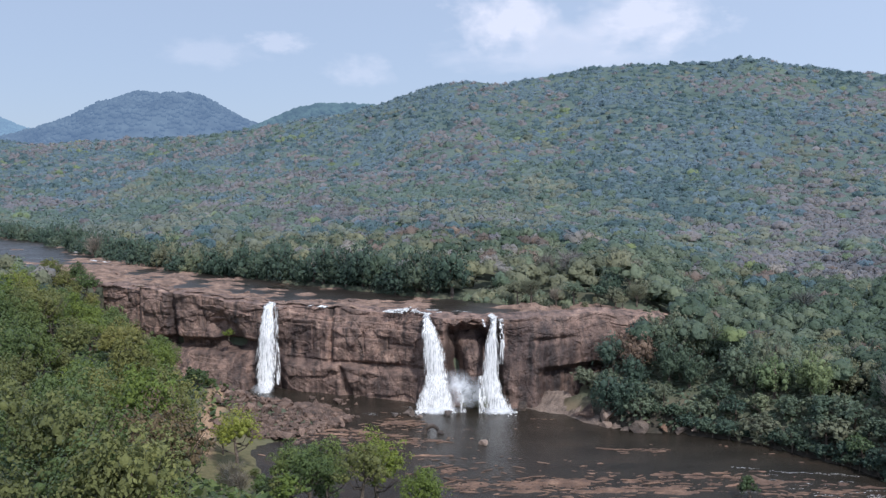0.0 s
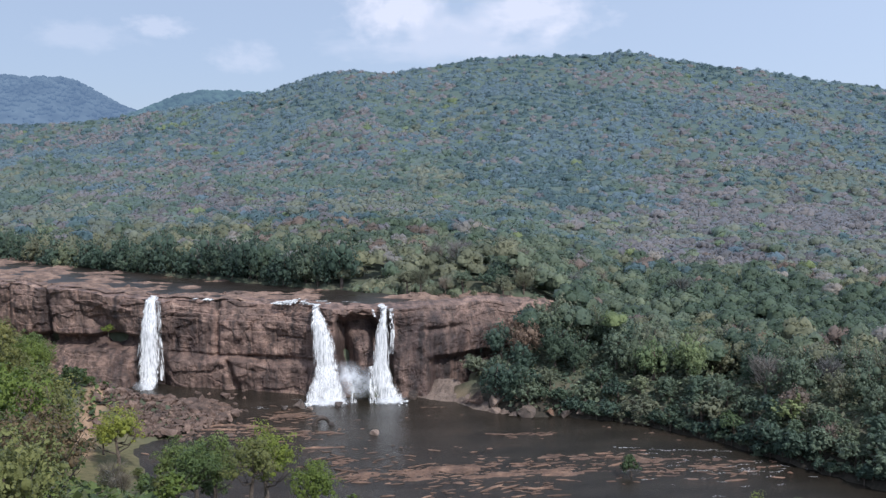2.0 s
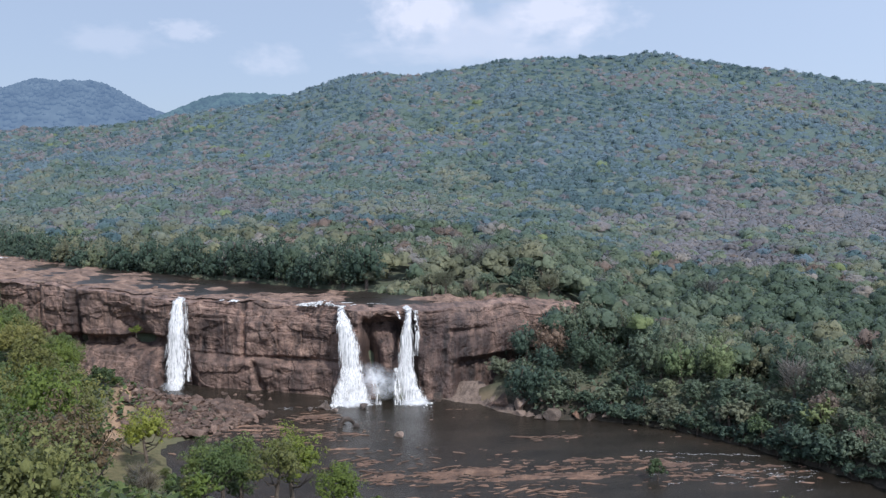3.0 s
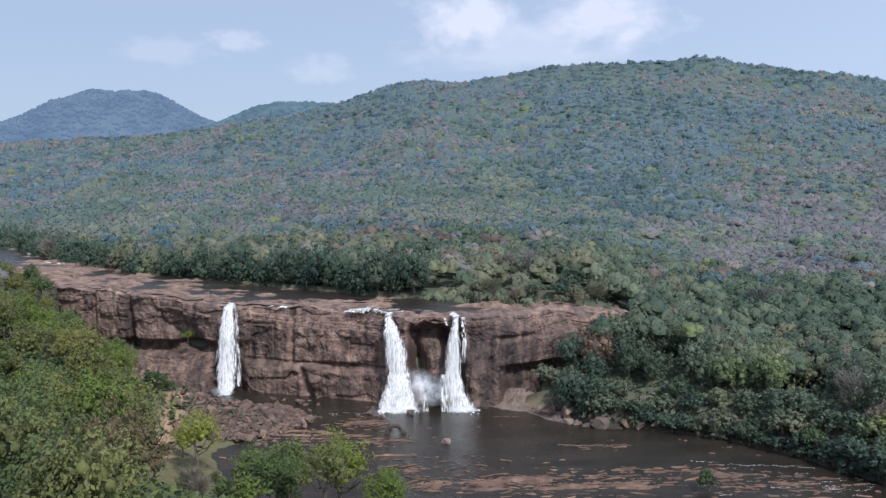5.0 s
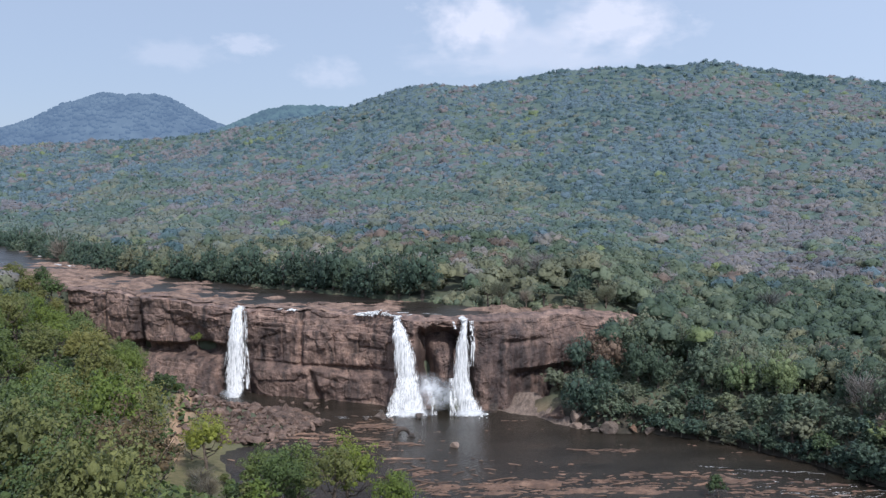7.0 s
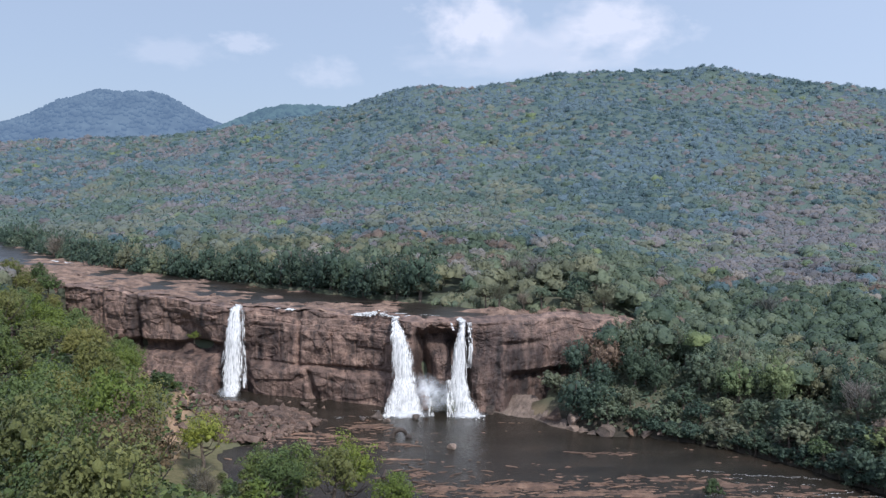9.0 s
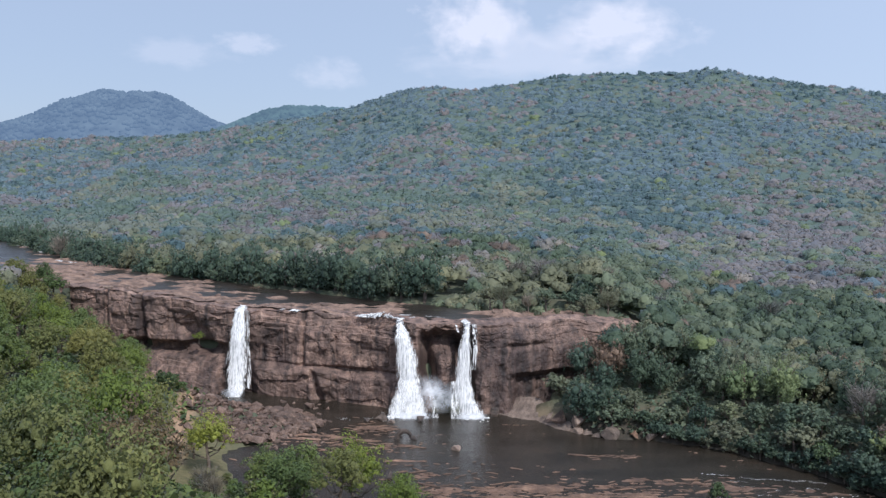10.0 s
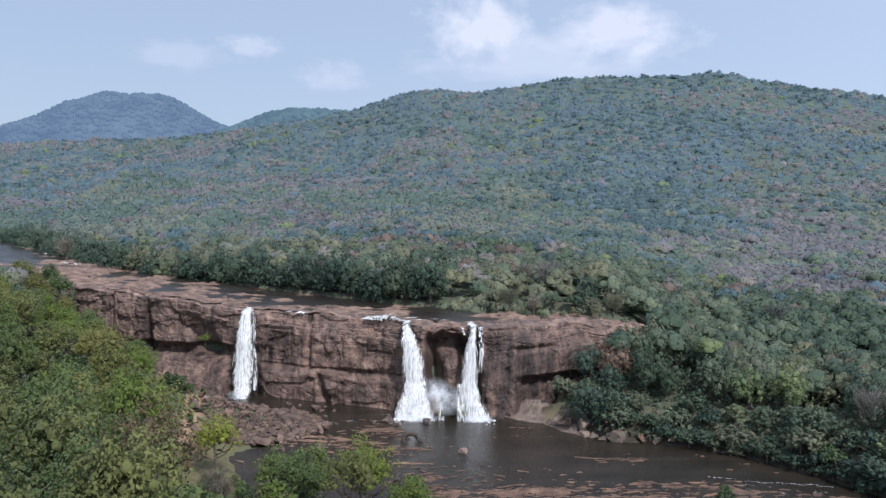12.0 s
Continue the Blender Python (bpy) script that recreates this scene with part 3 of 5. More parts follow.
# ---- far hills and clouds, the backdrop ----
# distance haze is put in as a blue glow of the woods themselves
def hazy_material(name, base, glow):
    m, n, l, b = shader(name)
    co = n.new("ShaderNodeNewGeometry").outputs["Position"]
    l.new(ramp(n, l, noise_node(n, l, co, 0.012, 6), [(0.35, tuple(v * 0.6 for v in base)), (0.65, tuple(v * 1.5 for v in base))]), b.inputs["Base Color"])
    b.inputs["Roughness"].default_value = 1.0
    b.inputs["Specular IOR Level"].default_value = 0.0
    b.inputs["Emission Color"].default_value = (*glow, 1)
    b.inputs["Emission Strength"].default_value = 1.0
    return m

def puffs(centres, seed, size, low=0.8):
    """Many small lumps of froth joined in one mesh."""
    rng = np.random.default_rng(seed)
    bm = bmesh.new()
    bmesh.ops.create_icosphere(bm, subdivisions=1, radius=1)
    base = np.array([v.co[:] for v in bm.verts])
    tri = np.array([[v.index for v in f.verts] for f in bm.faces])
    bm.free()
    v, f = [], []
    for i, c in enumerate(centres):
        k = size * rng.uniform(0.5, 1.3)
        v.append(base * k * rng.uniform(0.7, 1.3, (len(base), 1)) * [1, 1, low] + c)
        f.append(tri + i * len(base))
    return np.concatenate(v), np.concatenate(f)

def far_hill(azimuth, distance, base, wide, peak, left, right, deep, material, label):
    """A broad ridge with one knoll on it, wooded with many round crowns."""
    a = radians(azimuth)
    def lie(p, q):
        knoll = peak * np.exp(-(p / np.where(p < 0, left, right)) ** 2)
        return (base * np.exp(-(p / wide) ** 2) + knoll) * (1 + 0.03 * fbm(p / 120, q / 160, 0, int(distance) + 4, 3)) * np.exp(-(q / deep) ** 2)
    def at(p, q, z):
        return np.stack([distance * math.sin(a) + p * math.cos(a) + q * math.sin(a), distance * math.cos(a) - p * math.sin(a) + q * math.cos(a), z], -1)
    p, q = np.meshgrid(np.arange(-1.9 * wide, 1.9 * wide, 12.0), np.arange(-1.3 * deep, 0.2 * deep, 18.0))
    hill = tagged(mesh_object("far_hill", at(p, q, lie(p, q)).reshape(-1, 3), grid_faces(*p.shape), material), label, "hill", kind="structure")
    draw = np.random.default_rng(int(distance))
    p, q = draw.uniform(-0.7 * wide, 0.7 * wide, 2600), -np.abs(draw.normal(0, 0.42 * deep, 2600)) + 0.02 * deep
    v, f = puffs(at(p, q, lie(p, q) + 2), int(distance) + 1, 10.0)
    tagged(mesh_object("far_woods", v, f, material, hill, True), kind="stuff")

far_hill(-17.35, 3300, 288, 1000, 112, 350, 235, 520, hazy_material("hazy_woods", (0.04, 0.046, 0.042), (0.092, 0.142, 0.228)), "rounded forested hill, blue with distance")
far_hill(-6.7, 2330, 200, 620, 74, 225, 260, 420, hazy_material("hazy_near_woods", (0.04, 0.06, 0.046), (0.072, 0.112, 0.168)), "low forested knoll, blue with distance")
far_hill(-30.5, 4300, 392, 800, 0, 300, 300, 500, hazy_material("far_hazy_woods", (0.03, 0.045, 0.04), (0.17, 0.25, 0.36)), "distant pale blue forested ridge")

def cloud_material():
    m, n, l, b = shader("cloud_white")
    co = n.new("ShaderNodeTexCoord").outputs["UV"]
    shift = n.new("ShaderNodeVectorMath")
    l.new(co, shift.inputs[0])
    l.new(n.new("ShaderNodeObjectInfo").outputs["Location"], shift.inputs[1])
    t = noise_node(n, l, shift.outputs[0], 3.4, 7, (1.6, 1, 1), 0.6)
    g = n.new("ShaderNodeTexGradient")
    g.gradient_type = "SPHERICAL"
    mp = n.new("ShaderNodeMapping")
    mp.inputs["Location"].default_value, mp.inputs["Scale"].default_value = (-1, -1, 0), (2, 2, 1)
    l.new(co, mp.inputs[0])
    l.new(mp.outputs[0], g.inputs[0])
    k = n.new("ShaderNodeMath")
    k.operation = "MULTIPLY_ADD"
    l.new(t, k.inputs[0])
    k.inputs[1].default_value = 1.5
    less = n.new("ShaderNodeMath")
    less.operation = "MULTIPLY_ADD"
    l.new(g.outputs["Fac"], less.inputs[0])
    less.inputs[1].default_value, less.inputs[2].default_value = 1.15, -0.75
    l.new(less.outputs[0], k.inputs[2])
    a = ramp(n, l, k.outputs[0], [(0.36, (0, 0, 0)), (0.62, (0.4, 0.4, 0.4)), (0.9, (0.95, 0.95, 0.95))])
    den = n.new("ShaderNodeAttribute")
    den.attribute_name = "thick"
    k2 = n.new("ShaderNodeMath")
    k2.operation = "MULTIPLY"
    l.new(a, k2.inputs[0])
    l.new(den.outputs["Fac"], k2.inputs[1])
    # cloud glows by itself, standing in for sunlight on it
    em = n.new("ShaderNodeEmission")
    em.inputs[0].default_value, em.inputs[1].default_value = (0.84, 0.8, 0.84, 1), 1.0
    tp = n.new("ShaderNodeBsdfTransparent")
    mx = n.new("ShaderNodeMixShader")
    l.new(k2.outputs[0], mx.inputs[0])
    l.new(tp.outputs[0], mx.inputs[1])
    l.new(em.outputs[0], mx.inputs[2])
    l.new(mx.outputs[0], n["Material Output"].inputs[0])
    return m

CLOUD = cloud_material()

def cloud(azimuth, height, wide, tall, thick):
    a, r = radians(azimuth), 4600
    me = bpy.data.meshes.new("cloud")
    me.from_pydata([(-wide / 2, 0, -tall / 2), (wide / 2, 0, -tall / 2), (wide / 2, 0, tall / 2), (-wide / 2, 0, tall / 2)], [], [(0, 1, 2, 3)])
    uv = me.uv_layers.new(name="UVMap")
    uv.data.foreach_set("uv", [0, 0, 1, 0, 1, 1, 0, 1])
    me.attributes.new("thick", "FLOAT", "POINT").data.foreach_set("value", [thick] * 4)
    me.materials.append(CLOUD)
    ob = new("cloud", me)
    ob.matrix_world = Matrix.Translation((r * math.sin(a), r * math.cos(a), height)) @ Matrix.Rotation(-a, 4, "Z")
    ob.visible_shadow = False
    tagged(ob, "soft white cumulus cloud in a hazy blue sky", "cloud", kind="structure")

cloud(4.3, 930, 980, 520, 0.62)
cloud(13.0, 905, 1250, 500, 0.56)
cloud(-10.6, 800, 520, 190, 0.28)
cloud(-5.2, 660, 620, 260, 0.24)
cloud(8.0, 745, 1900, 420, 0.3)
cloud(-15.0, 740, 800, 260, 0.18)

# ---- waterfalls ----
def ribbon(rows, cols, seed, rough=0.13, bulge=0.6):
    """A sheet of falling water through rows of (z, left, right, y)."""
    zz = np.linspace(0, 1, 120)
    t = np.linspace(0, 1, len(rows))
    z, xl, xr, y = (np.interp(zz, t, [r[k] for r in rows]) for k in range(4))
    z = z * 0.96
    s = np.linspace(0, 1, cols)
    ragged = 0.1 * fbm(zz[:, None] * 9, s[None] * 0.1, 0, seed, 3) * (s[None] - 0.5)
    x = xl[:, None] + (xr - xl)[:, None] * (s[None] + ragged)
    yy = y[:, None] - bulge * np.sin(math.pi * s)[None] - rough * np.abs(fbm(x * 1.6, z[:, None] / 26, 0, seed + 7, 4))
    return np.stack([x, yy, z[:, None] + 0 * x], -1)

def feather(ob, shape):
    """How thick the sheet is: thin at its two edges."""
    s = np.abs(np.linspace(-1, 1, shape[1]))
    t = np.broadcast_to(np.clip((1 - s) / 0.5, 0, 1), shape)
    ob.data.attributes.new("thick", "FLOAT", "POINT").data.foreach_set("value", t.astype(np.float32).ravel())
    return ob

def mist_card(parent, x, y, z, wide, tall):
    me = bpy.data.meshes.new("mist")
    me.from_pydata([(x - wide / 2, y, z - tall / 2), (x + wide / 2, y, z - tall / 2), (x + wide / 2, y, z + tall / 2), (x - wide / 2, y, z + tall / 2)], [], [(0, 1, 2, 3)])
    me.uv_layers.new(name="UVMap").data.foreach_set("uv", [0, 0, 1, 0, 1, 1, 0, 1])
    me.materials.append(MIST)
    ob = new("mist", me)
    ob.parent, ob.visible_shadow = parent, False
    tagged(ob, "faint white spray")

def waterfall(label, sheets, thin, foot, seed, mist):
    rng = np.random.default_rng(seed)
    thing = tagged(new("waterfall"), label, "waterfall", "waterfalls on the cliff")
    for k, rows in enumerate(sheets):
        V = ribbon(rows, 34, seed + k)
        feather(mesh_object("water_curtain", V.reshape(-1, 3), grid_faces(*V.shape[:2])[:, ::-1], FALLING, thing, True), V.shape[:2])
        V = ribbon([(z, a - 0.35, b + 0.35, y + 0.25) for z, a, b, y in rows], 34, seed + k + 30, 0.35)
        feather(mesh_object("water_veil", V.reshape(-1, 3), grid_faces(*V.shape[:2])[:, ::-1], THIN_FALL, thing, True), V.shape[:2])
    for k, rows in enumerate(thin):
        V = ribbon(rows, 16, seed + 60 + k, 0.3, 0.2)
        tagged(feather(mesh_object("thin_stream", V.reshape(-1, 3), grid_faces(*V.shape[:2])[:, ::-1], THIN_FALL, thing, True), V.shape[:2]), "thin broken stream of white water")
    a, b, y = foot
    pts = [(rng.uniform(a, b), y - rng.gamma(1.2, 0.45), rng.exponential(0.14)) for _ in range(int(9 * (b - a)))]
    tagged(mesh_object("splash", *puffs(pts, seed, 0.3), FOAM, thing, True), "churned white foam", kind="stuff")
    for m in mist:
        mist_card(thing, *m)
    return thing

waterfall("narrow white waterfall dropping straight down the brown cliff",
          [[(24.9, -50.4, -48.2, 246.0), (24.0, -50.8, -47.9, 242.6), (16, -51.8, -47.3, 240.4), (8, -52.2, -47.0, 239.2), (3, -52.0, -47.0, 238.0), (0, -51.0, -48.0, 236.8)]],
          [[(24.3, -47.4, -46.6, 241.8), (12, -47.2, -45.9, 240.2), (2, -46.8, -45.4, 238.6)]], (-51.2, -49.2, 237), 3, [(-50, 235.5, 1.2, 7, 3.5)])
waterfall("wide white waterfall spreading over a rock ledge into the pool",
          [[(24.8, -4.7, -4.0, 227), (23.9, -4.9, -3.5, 222.2), (20.5, -5.1, -1.7, 219.8), (15, -4.8, 0.1, 218.8), (9.8, -4.4, 0.8, 218.2), (7.2, -4.7, 1.3, 217.2), (4.2, -6.0, 2.2, 216.2), (2, -6.6, 2.7, 215.6), (0, -7.1, 3.2, 215.0)]],
          [[(9.0, 2.6, 3.6, 217.6), (5, 3.6, 5.0, 216.4), (0, 4.2, 6.0, 215.4)]], (-7.0, 3.0, 215), 11, [(3.4, 213.8, 7.6, 9, 8), (6.0, 214.5, 5.5, 10, 9), (-1, 212.5, 1.2, 13, 3)])
waterfall("forked white waterfall tumbling through a dark rock notch",
          [[(24.4, 12.2, 14.1, 223), (23.3, 12.4, 13.7, 218.4), (19.5, 11.5, 13.6, 217.4), (13.2, 10.5, 13.8, 216.8), (8.8, 9.9, 14.1, 216.4), (5, 10.2, 15.0, 215.7), (0, 11.6, 17.6, 214.6)]],
          [[(24.2, 14.2, 15.6, 220), (18, 14.4, 15.7, 217.4), (12.5, 14.1, 15.4, 217.0)], [(24.2, 9.9, 10.5, 220), (22.4, 10.3, 11.0, 218)],
           [(9.5, 8.7, 10.1, 216.6), (0, 8.8, 11.8, 214.8)]], (12.2, 18.6, 214.6), 23, [(14, 212.6, 1.0, 11, 2.6)])

# froth on the river: rows of (x, y, length, width, turn, z)
def froth(rows, label, material):
    rng = np.random.default_rng(len(rows))
    v, f = [], []
    for x, y, long, wide, turn, z in rows:
        s = np.linspace(-0.5, 0.5, 15)
        w = wide * np.sqrt(np.clip(1 - (2 * s) ** 2, 0.02, 1)) * rng.uniform(0.4, 1.2, 15)
        cx, cy = long * s, 0.3 * fbm(s * 5, s * 0, 0, int(abs(x * 13)) + 3, 2)
        c, d = math.cos(radians(turn)), math.sin(radians(turn))
        side = np.stack([np.concatenate([cx, cx]), np.concatenate([cy - w / 2, cy + w / 2])], -1)
        base = len(v)
        px, py = x + side[:, 0] * c - side[:, 1] * d, y + side[:, 0] * d + side[:, 1] * c
        pz = 0.06 + 0 * px if z < 1 else np.maximum(shelf_height(px, py), z - 1.4) + 0.1
        v += [(a, b, h + 0.04 * rng.random()) for a, b, h in zip(px, py, pz)]
        f += [(base + i, base + i + 1, base + i + 16, base + i + 15) for i in range(14)]
    tagged(mesh_object("froth", v, f, material), label, "foam", kind="stuff")

froth([(-11.8, 233, 6, 1.9, -4, 25.0), (-3.6, 232.5, 5, 1.6, 0, 25.0), (-8, 235.5, 3, 1, 8, 25.1), (-1.2, 229, 3, 1.2, 60, 24.9), (-34.4, 238.5, 2, 0.8, 0, 25.0), (-37, 240, 1.6, 0.9, 0, 25.1),
       (12.5, 226, 3.5, 1.4, 80, 24.6), (5, 231, 6, 0.5, -20, 24.8), (-160, 395, 16, 1.5, -24, 27.2), (-130, 372, 12, 1.4, -20, 26.9), (-110, 350, 12, 1.4, -20, 26.7), (-84, 339, 9, 1.4, -8, 26.5),
       (-140, 352, 14, 1.2, -30, 26.8), (-66, 331, 8, 1.2, -10, 26.3), (-175, 402, 16, 1.5, -28, 27.3), (-190, 430, 18, 1.6, -30, 27.5), (-118, 362, 10, 1, -20, 26.9), (-150, 375, 12, 1.2, -24, 27)],
      "white froth where the upper river breaks over rocks", FOAM)
rng = np.random.default_rng(77)
streaks = [(80 + 8 * rng.normal(), 156 + 6 * rng.normal(), rng.uniform(1.2, 4), rng.uniform(0.12, 0.36), rng.uniform(-25, 15), 0.06) for _ in range(48)]
streaks += [(-12 + 8 * rng.normal(), 214 + 3 * rng.normal(), rng.uniform(1.5, 4), 0.3, rng.uniform(-10, 10), 0.06) for _ in range(7)]
streaks += [(60 + 9 * i / 4, 170 - 1.6 * i / 4 + rng.normal(), 3.5, 0.3, -10, 0.06) for i in range(10)] + [(104 + 9 * rng.normal(), 132 + 4 * rng.normal(), 5, 0.6, -25, 0.06) for _ in range(8)]
froth(streaks, "thin white froth on the river rapids", FROTH)

# churned white water where the river gathers above the falls
pts = []
for (ax, ay), (bx, by), wide, n in (((-15.5, 233.2), (-9.0, 231.0), 1.2, 210), ((-8, 230.6), (-3.4, 228.0), 1.3, 170), ((-3.2, 227.4), (-4.2, 223.4), 0.6, 120), ((12.5, 226), (13.2, 220), 0.8, 160), ((-49.6, 249.5), (-49.3, 245.5), 0.7, 110), ((-34.5, 239.4), (-32.5, 238.8), 0.5, 50)):
    s, w = rng.uniform(0, 1, n), rng.normal(0, wide, n)
    px, py = ax + (bx - ax) * s + 0.3 * w, ay + (by - ay) * s + w
    pts += list(np.stack([px, py, np.maximum(shelf_height(px, py), 23.4) + 0.04], -1))
tagged(mesh_object("white_water", *puffs(pts, 5, 0.34, 0.35), FOAM, None, True), "churned white water gathering above the falls", "foam", kind="stuff")

# ---- rocks ----
def g1(fun, x, y, *rest):
    """The same questions for one point, by plain arithmetic where that is quicker."""
    if fun is within:
        inside, ring = False, rest[0]
        for i, (ax, ay) in enumerate(ring):
            bx, by = ring[i - 1]
            if (ay > y) != (by > y) and x < (bx - ax) * (y - ay) / (by - ay) + ax:
                inside = not inside
        return inside
    if fun is line_distance:
        best = 1e9
        for (ax, ay), (bx, by) in zip(rest[0], rest[0][1:]):
            ux, uy = bx - ax, by - ay
            s = min(1.0, max(0.0, ((x - ax) * ux + (y - ay) * uy) / (ux * ux + uy * uy)))
            best = min(best, math.hypot(x - ax - s * ux, y - ay - s * uy))
        return best
    return fun(np.array([float(x)]), np.array([float(y)]), *rest)[0]

def rock_mesh(seed, material, cuts=12, detail=2, flat=1.0):
    rng = np.random.default_rng(seed)
    bm = bmesh.new()
    bmesh.ops.create_icosphere(bm, subdivisions=detail, radius=1)
    p = np.array([v.co[:] for v in bm.verts])
    tri = np.array([[v.index for v in f.verts] for f in bm.faces])
    bm.free()
    for _ in range(cuts):
        d = rng.normal(0, 1, 3)
        d /= np.linalg.norm(d)
        over = np.maximum(p @ d - rng.uniform(0.2, 0.6), 0)
        p = p - over[:, None] * d * 0.97
    p *= 1 + 0.07 * fbm(p[:, 0] * 2, p[:, 1] * 2, p[:, 2] * 2, seed, 3)[:, None]
    return mesh_data("rock", p * [1, 1, flat], tri, material)

BOULDERS = [rock_mesh(100 + i, STONE) for i in range(6)]
PEBBLES = [rock_mesh(140 + i, STONE, 7, 1) for i in range(6)]
SLABS = [rock_mesh(180 + i, SHOAL, 12, 2) for i in range(6)]

def placed(name, data, x, y, z, size, turn, parent=None, tilt=0.0):
    ob = new(name, data)
    ob.parent = parent
    ob.matrix_basis = pose(x, y, z, tilt, tilt * 0.6, turn) @ Matrix.Diagonal((*size, 1))
    return ob

def recolour(ob, material):
    ob.material_slots[0].link = "OBJECT"
    ob.material_slots[0].material = material
    return ob

# single boulders in the pool and at the foot of the falls
for x, y, sx, sy, sz, turn, mat, label in [
        (9.2, 188, 2.0, 1.5, 1.5, 20, PALE_STONE, "pale-topped boulder standing in the dark pool"),
        (-5.5, 168.6, 1.5, 1.2, 1.5, 60, DARK_STONE, "dark wet boulder at the edge of the shallows"),
        (-8.1, 212.6, 2.3, 1.6, 2.0, 10, DARK_STONE, "dark wet boulder at the foot of the wide fall"),
        (-5.8, 210.6, 1.5, 1.2, 1.0, 40, DARK_STONE, "small dark wet boulder beside the falls"),
        (1.5, 212.6, 2.7, 1.7, 1.8, -10, DARK_STONE, "broad dark boulder below the wide fall"),
        (-11.8, 212, 1.7, 1.3, 0.9, 0, DARK_STONE, "low dark boulder in the pool"),
        (35.5, 208.5, 3.4, 2.4, 3.1, 15, STONE, "big brown boulder on the river bank"),
        (40, 204.5, 4.2, 2.6, 3.2, -30, PALE_STONE, "big slanting pale boulder on the river bank"),
        (44, 202.6, 2.9, 2.3, 2.5, 70, PALE_STONE, "brown boulder wedged on the river bank"),
        (39.2, 202.2, 3.1, 2.0, 1.6, 5, PALE_STONE, "brown boulder at the water's edge"),
        (46, 197.6, 4.0, 2.6, 3.0, 35, DARK_STONE, "big dark boulder at the water's edge"),
        (51, 196.6, 2.6, 1.9, 1.9, 80, SHOAL, "orange-brown boulder at the water's edge"),
        (54.5, 195.6, 2.9, 1.8, 1.8, 0, DARK_STONE, "dark boulder at the water's edge"),
        (42.8, 198.6, 2.1, 1.6, 1.2, 25, DARK_STONE, "small dark boulder at the water's edge"),
        (57.8, 195, 2.2, 1.6, 1.4, 45, PALE_STONE, "brown boulder under the bank trees"),
        (33.4, 210.6, 2.0, 1.6, 1.2, 0, STONE, "small brown boulder on the bank"),
        (19.9, 217.0, 1.8, 1.3, 3.2, 0, DARK_STONE, "upright wet rock beside the forked fall"),
        (-27.5, 206, 1.3, 1.0, 0.8, 0, PALE_STONE, "pale flat stone among the rubble")]:
    tagged(recolour(placed("boulder", BOULDERS[int(abs(x * 7)) % 6], x, y, sz * 0.35 + max(0.0, float(ground(np.array([x]), np.array([y]))[0])) * 0.9, (sx, sy, sz), turn, None, 6), mat), label, "boulder")

# bare rock apron sloping into the pool beside the forked fall
gx, gy = np.meshgrid(np.arange(17.5, 43, 0.3), np.arange(200, 226, 0.3))
inland = line_distance(gx, gy, RIGHT) * np.where(within(gx, gy, POOL), -1, 1)
wave = fbm(gx / 5, gy / 4, 0, 500, 3)
gz = np.interp(inland + 0.8 * wave, [-2.5, 0, 3, 7], [-0.5, 0.3, 1.8, 4.4])
gz = gz + 0.3 * np.round(2.5 * fbm((gx + gy) / 6, (gy - gx) / 1.8, 0, 503, 3)) / 2.5 * np.clip(inland + 1, 0, 1) + 0.12 * fbm(gx / 0.8, gy / 0.8, 0, 506, 2)
keep = (inland > -2.5) & (inland < 6.0 + wave) & (line_distance(gx, gy, [(20, 221.5), (30, 214), (40, 203)]) < 6.5 + wave)
F = grid_faces(*gx.shape)
F = F[keep.ravel()[F].all(1)]
used, F = np.unique(F, return_inverse=True)
tagged(mesh_object("rock_ledge", np.stack([gx, gy, gz], -1).reshape(-1, 3)[used], F.reshape(-1, 4), PALE_STONE), "sloping tan rock ledge at the pool's edge", "rock")

# a dead stump arched out of the pool
def tube(points, radii, sides=7):
    v, f = [], []
    for i, (p, r) in enumerate(zip(points, radii)):
        p = Vector(p)
        d = (Vector(points[min(i + 1, len(points) - 1)]) - Vector(points[max(i - 1, 0)])).normalized()
        a = d.cross(Vector((0.3, 1, 0.2))).normalized()
        b = d.cross(a)
        v += [(p + a * math.cos(k * 2 * math.pi / sides) * r + b * math.sin(k * 2 * math.pi / sides) * r)[:] for k in range(sides)]
        if i:
            n = (i - 1) * sides
            f += [(n + k, n + (k + 1) % sides, n + sides + (k + 1) % sides, n + sides + k) for k in range(sides)]
    return np.array(v), np.array(f)

arch = [(-1.7 + 1.7 * math.cos(a), 0.2 * math.sin(3 * a), -0.4 + 2.3 * math.sin(a)) for a in np.linspace(math.pi * 1.05, math.pi * 0.1, 12)]
stump = tagged(new("rock_arch"), "dark arched rock with a low boulder in the pool", "rock")
stump.location = (-1.0, 196.5, 0)
mesh_object("arch", *tube(arch, [0.75, 0.7, 0.62, 0.6, 0.62, 0.66, 0.6, 0.55, 0.5, 0.46, 0.4, 0.3], 9), DARK_STONE, stump, True)
recolour(placed("boulder", BOULDERS[2], 0.6, 0, 0.2, (1.5, 1.1, 0.9), 0, stump), DARK_STONE)

# rubble bank below the narrow fall
rubble = tagged(new("rubble_bank"), "bank of tumbled reddish brown stones beside the pool", "rubble")
rng = np.random.default_rng(9)
count = 0
tiny = []
RUBBLE = [(-64, 232), (-46, 227), (-30, 220), (-22.5, 208), (-30, 196), (-43, 190), (-50, 198), (-58, 215)]
RX, RY = rng.uniform(-66, -20, 9000), rng.uniform(188, 234, 9000)
RZ = np.maximum(ground(RX, RY), -0.3)
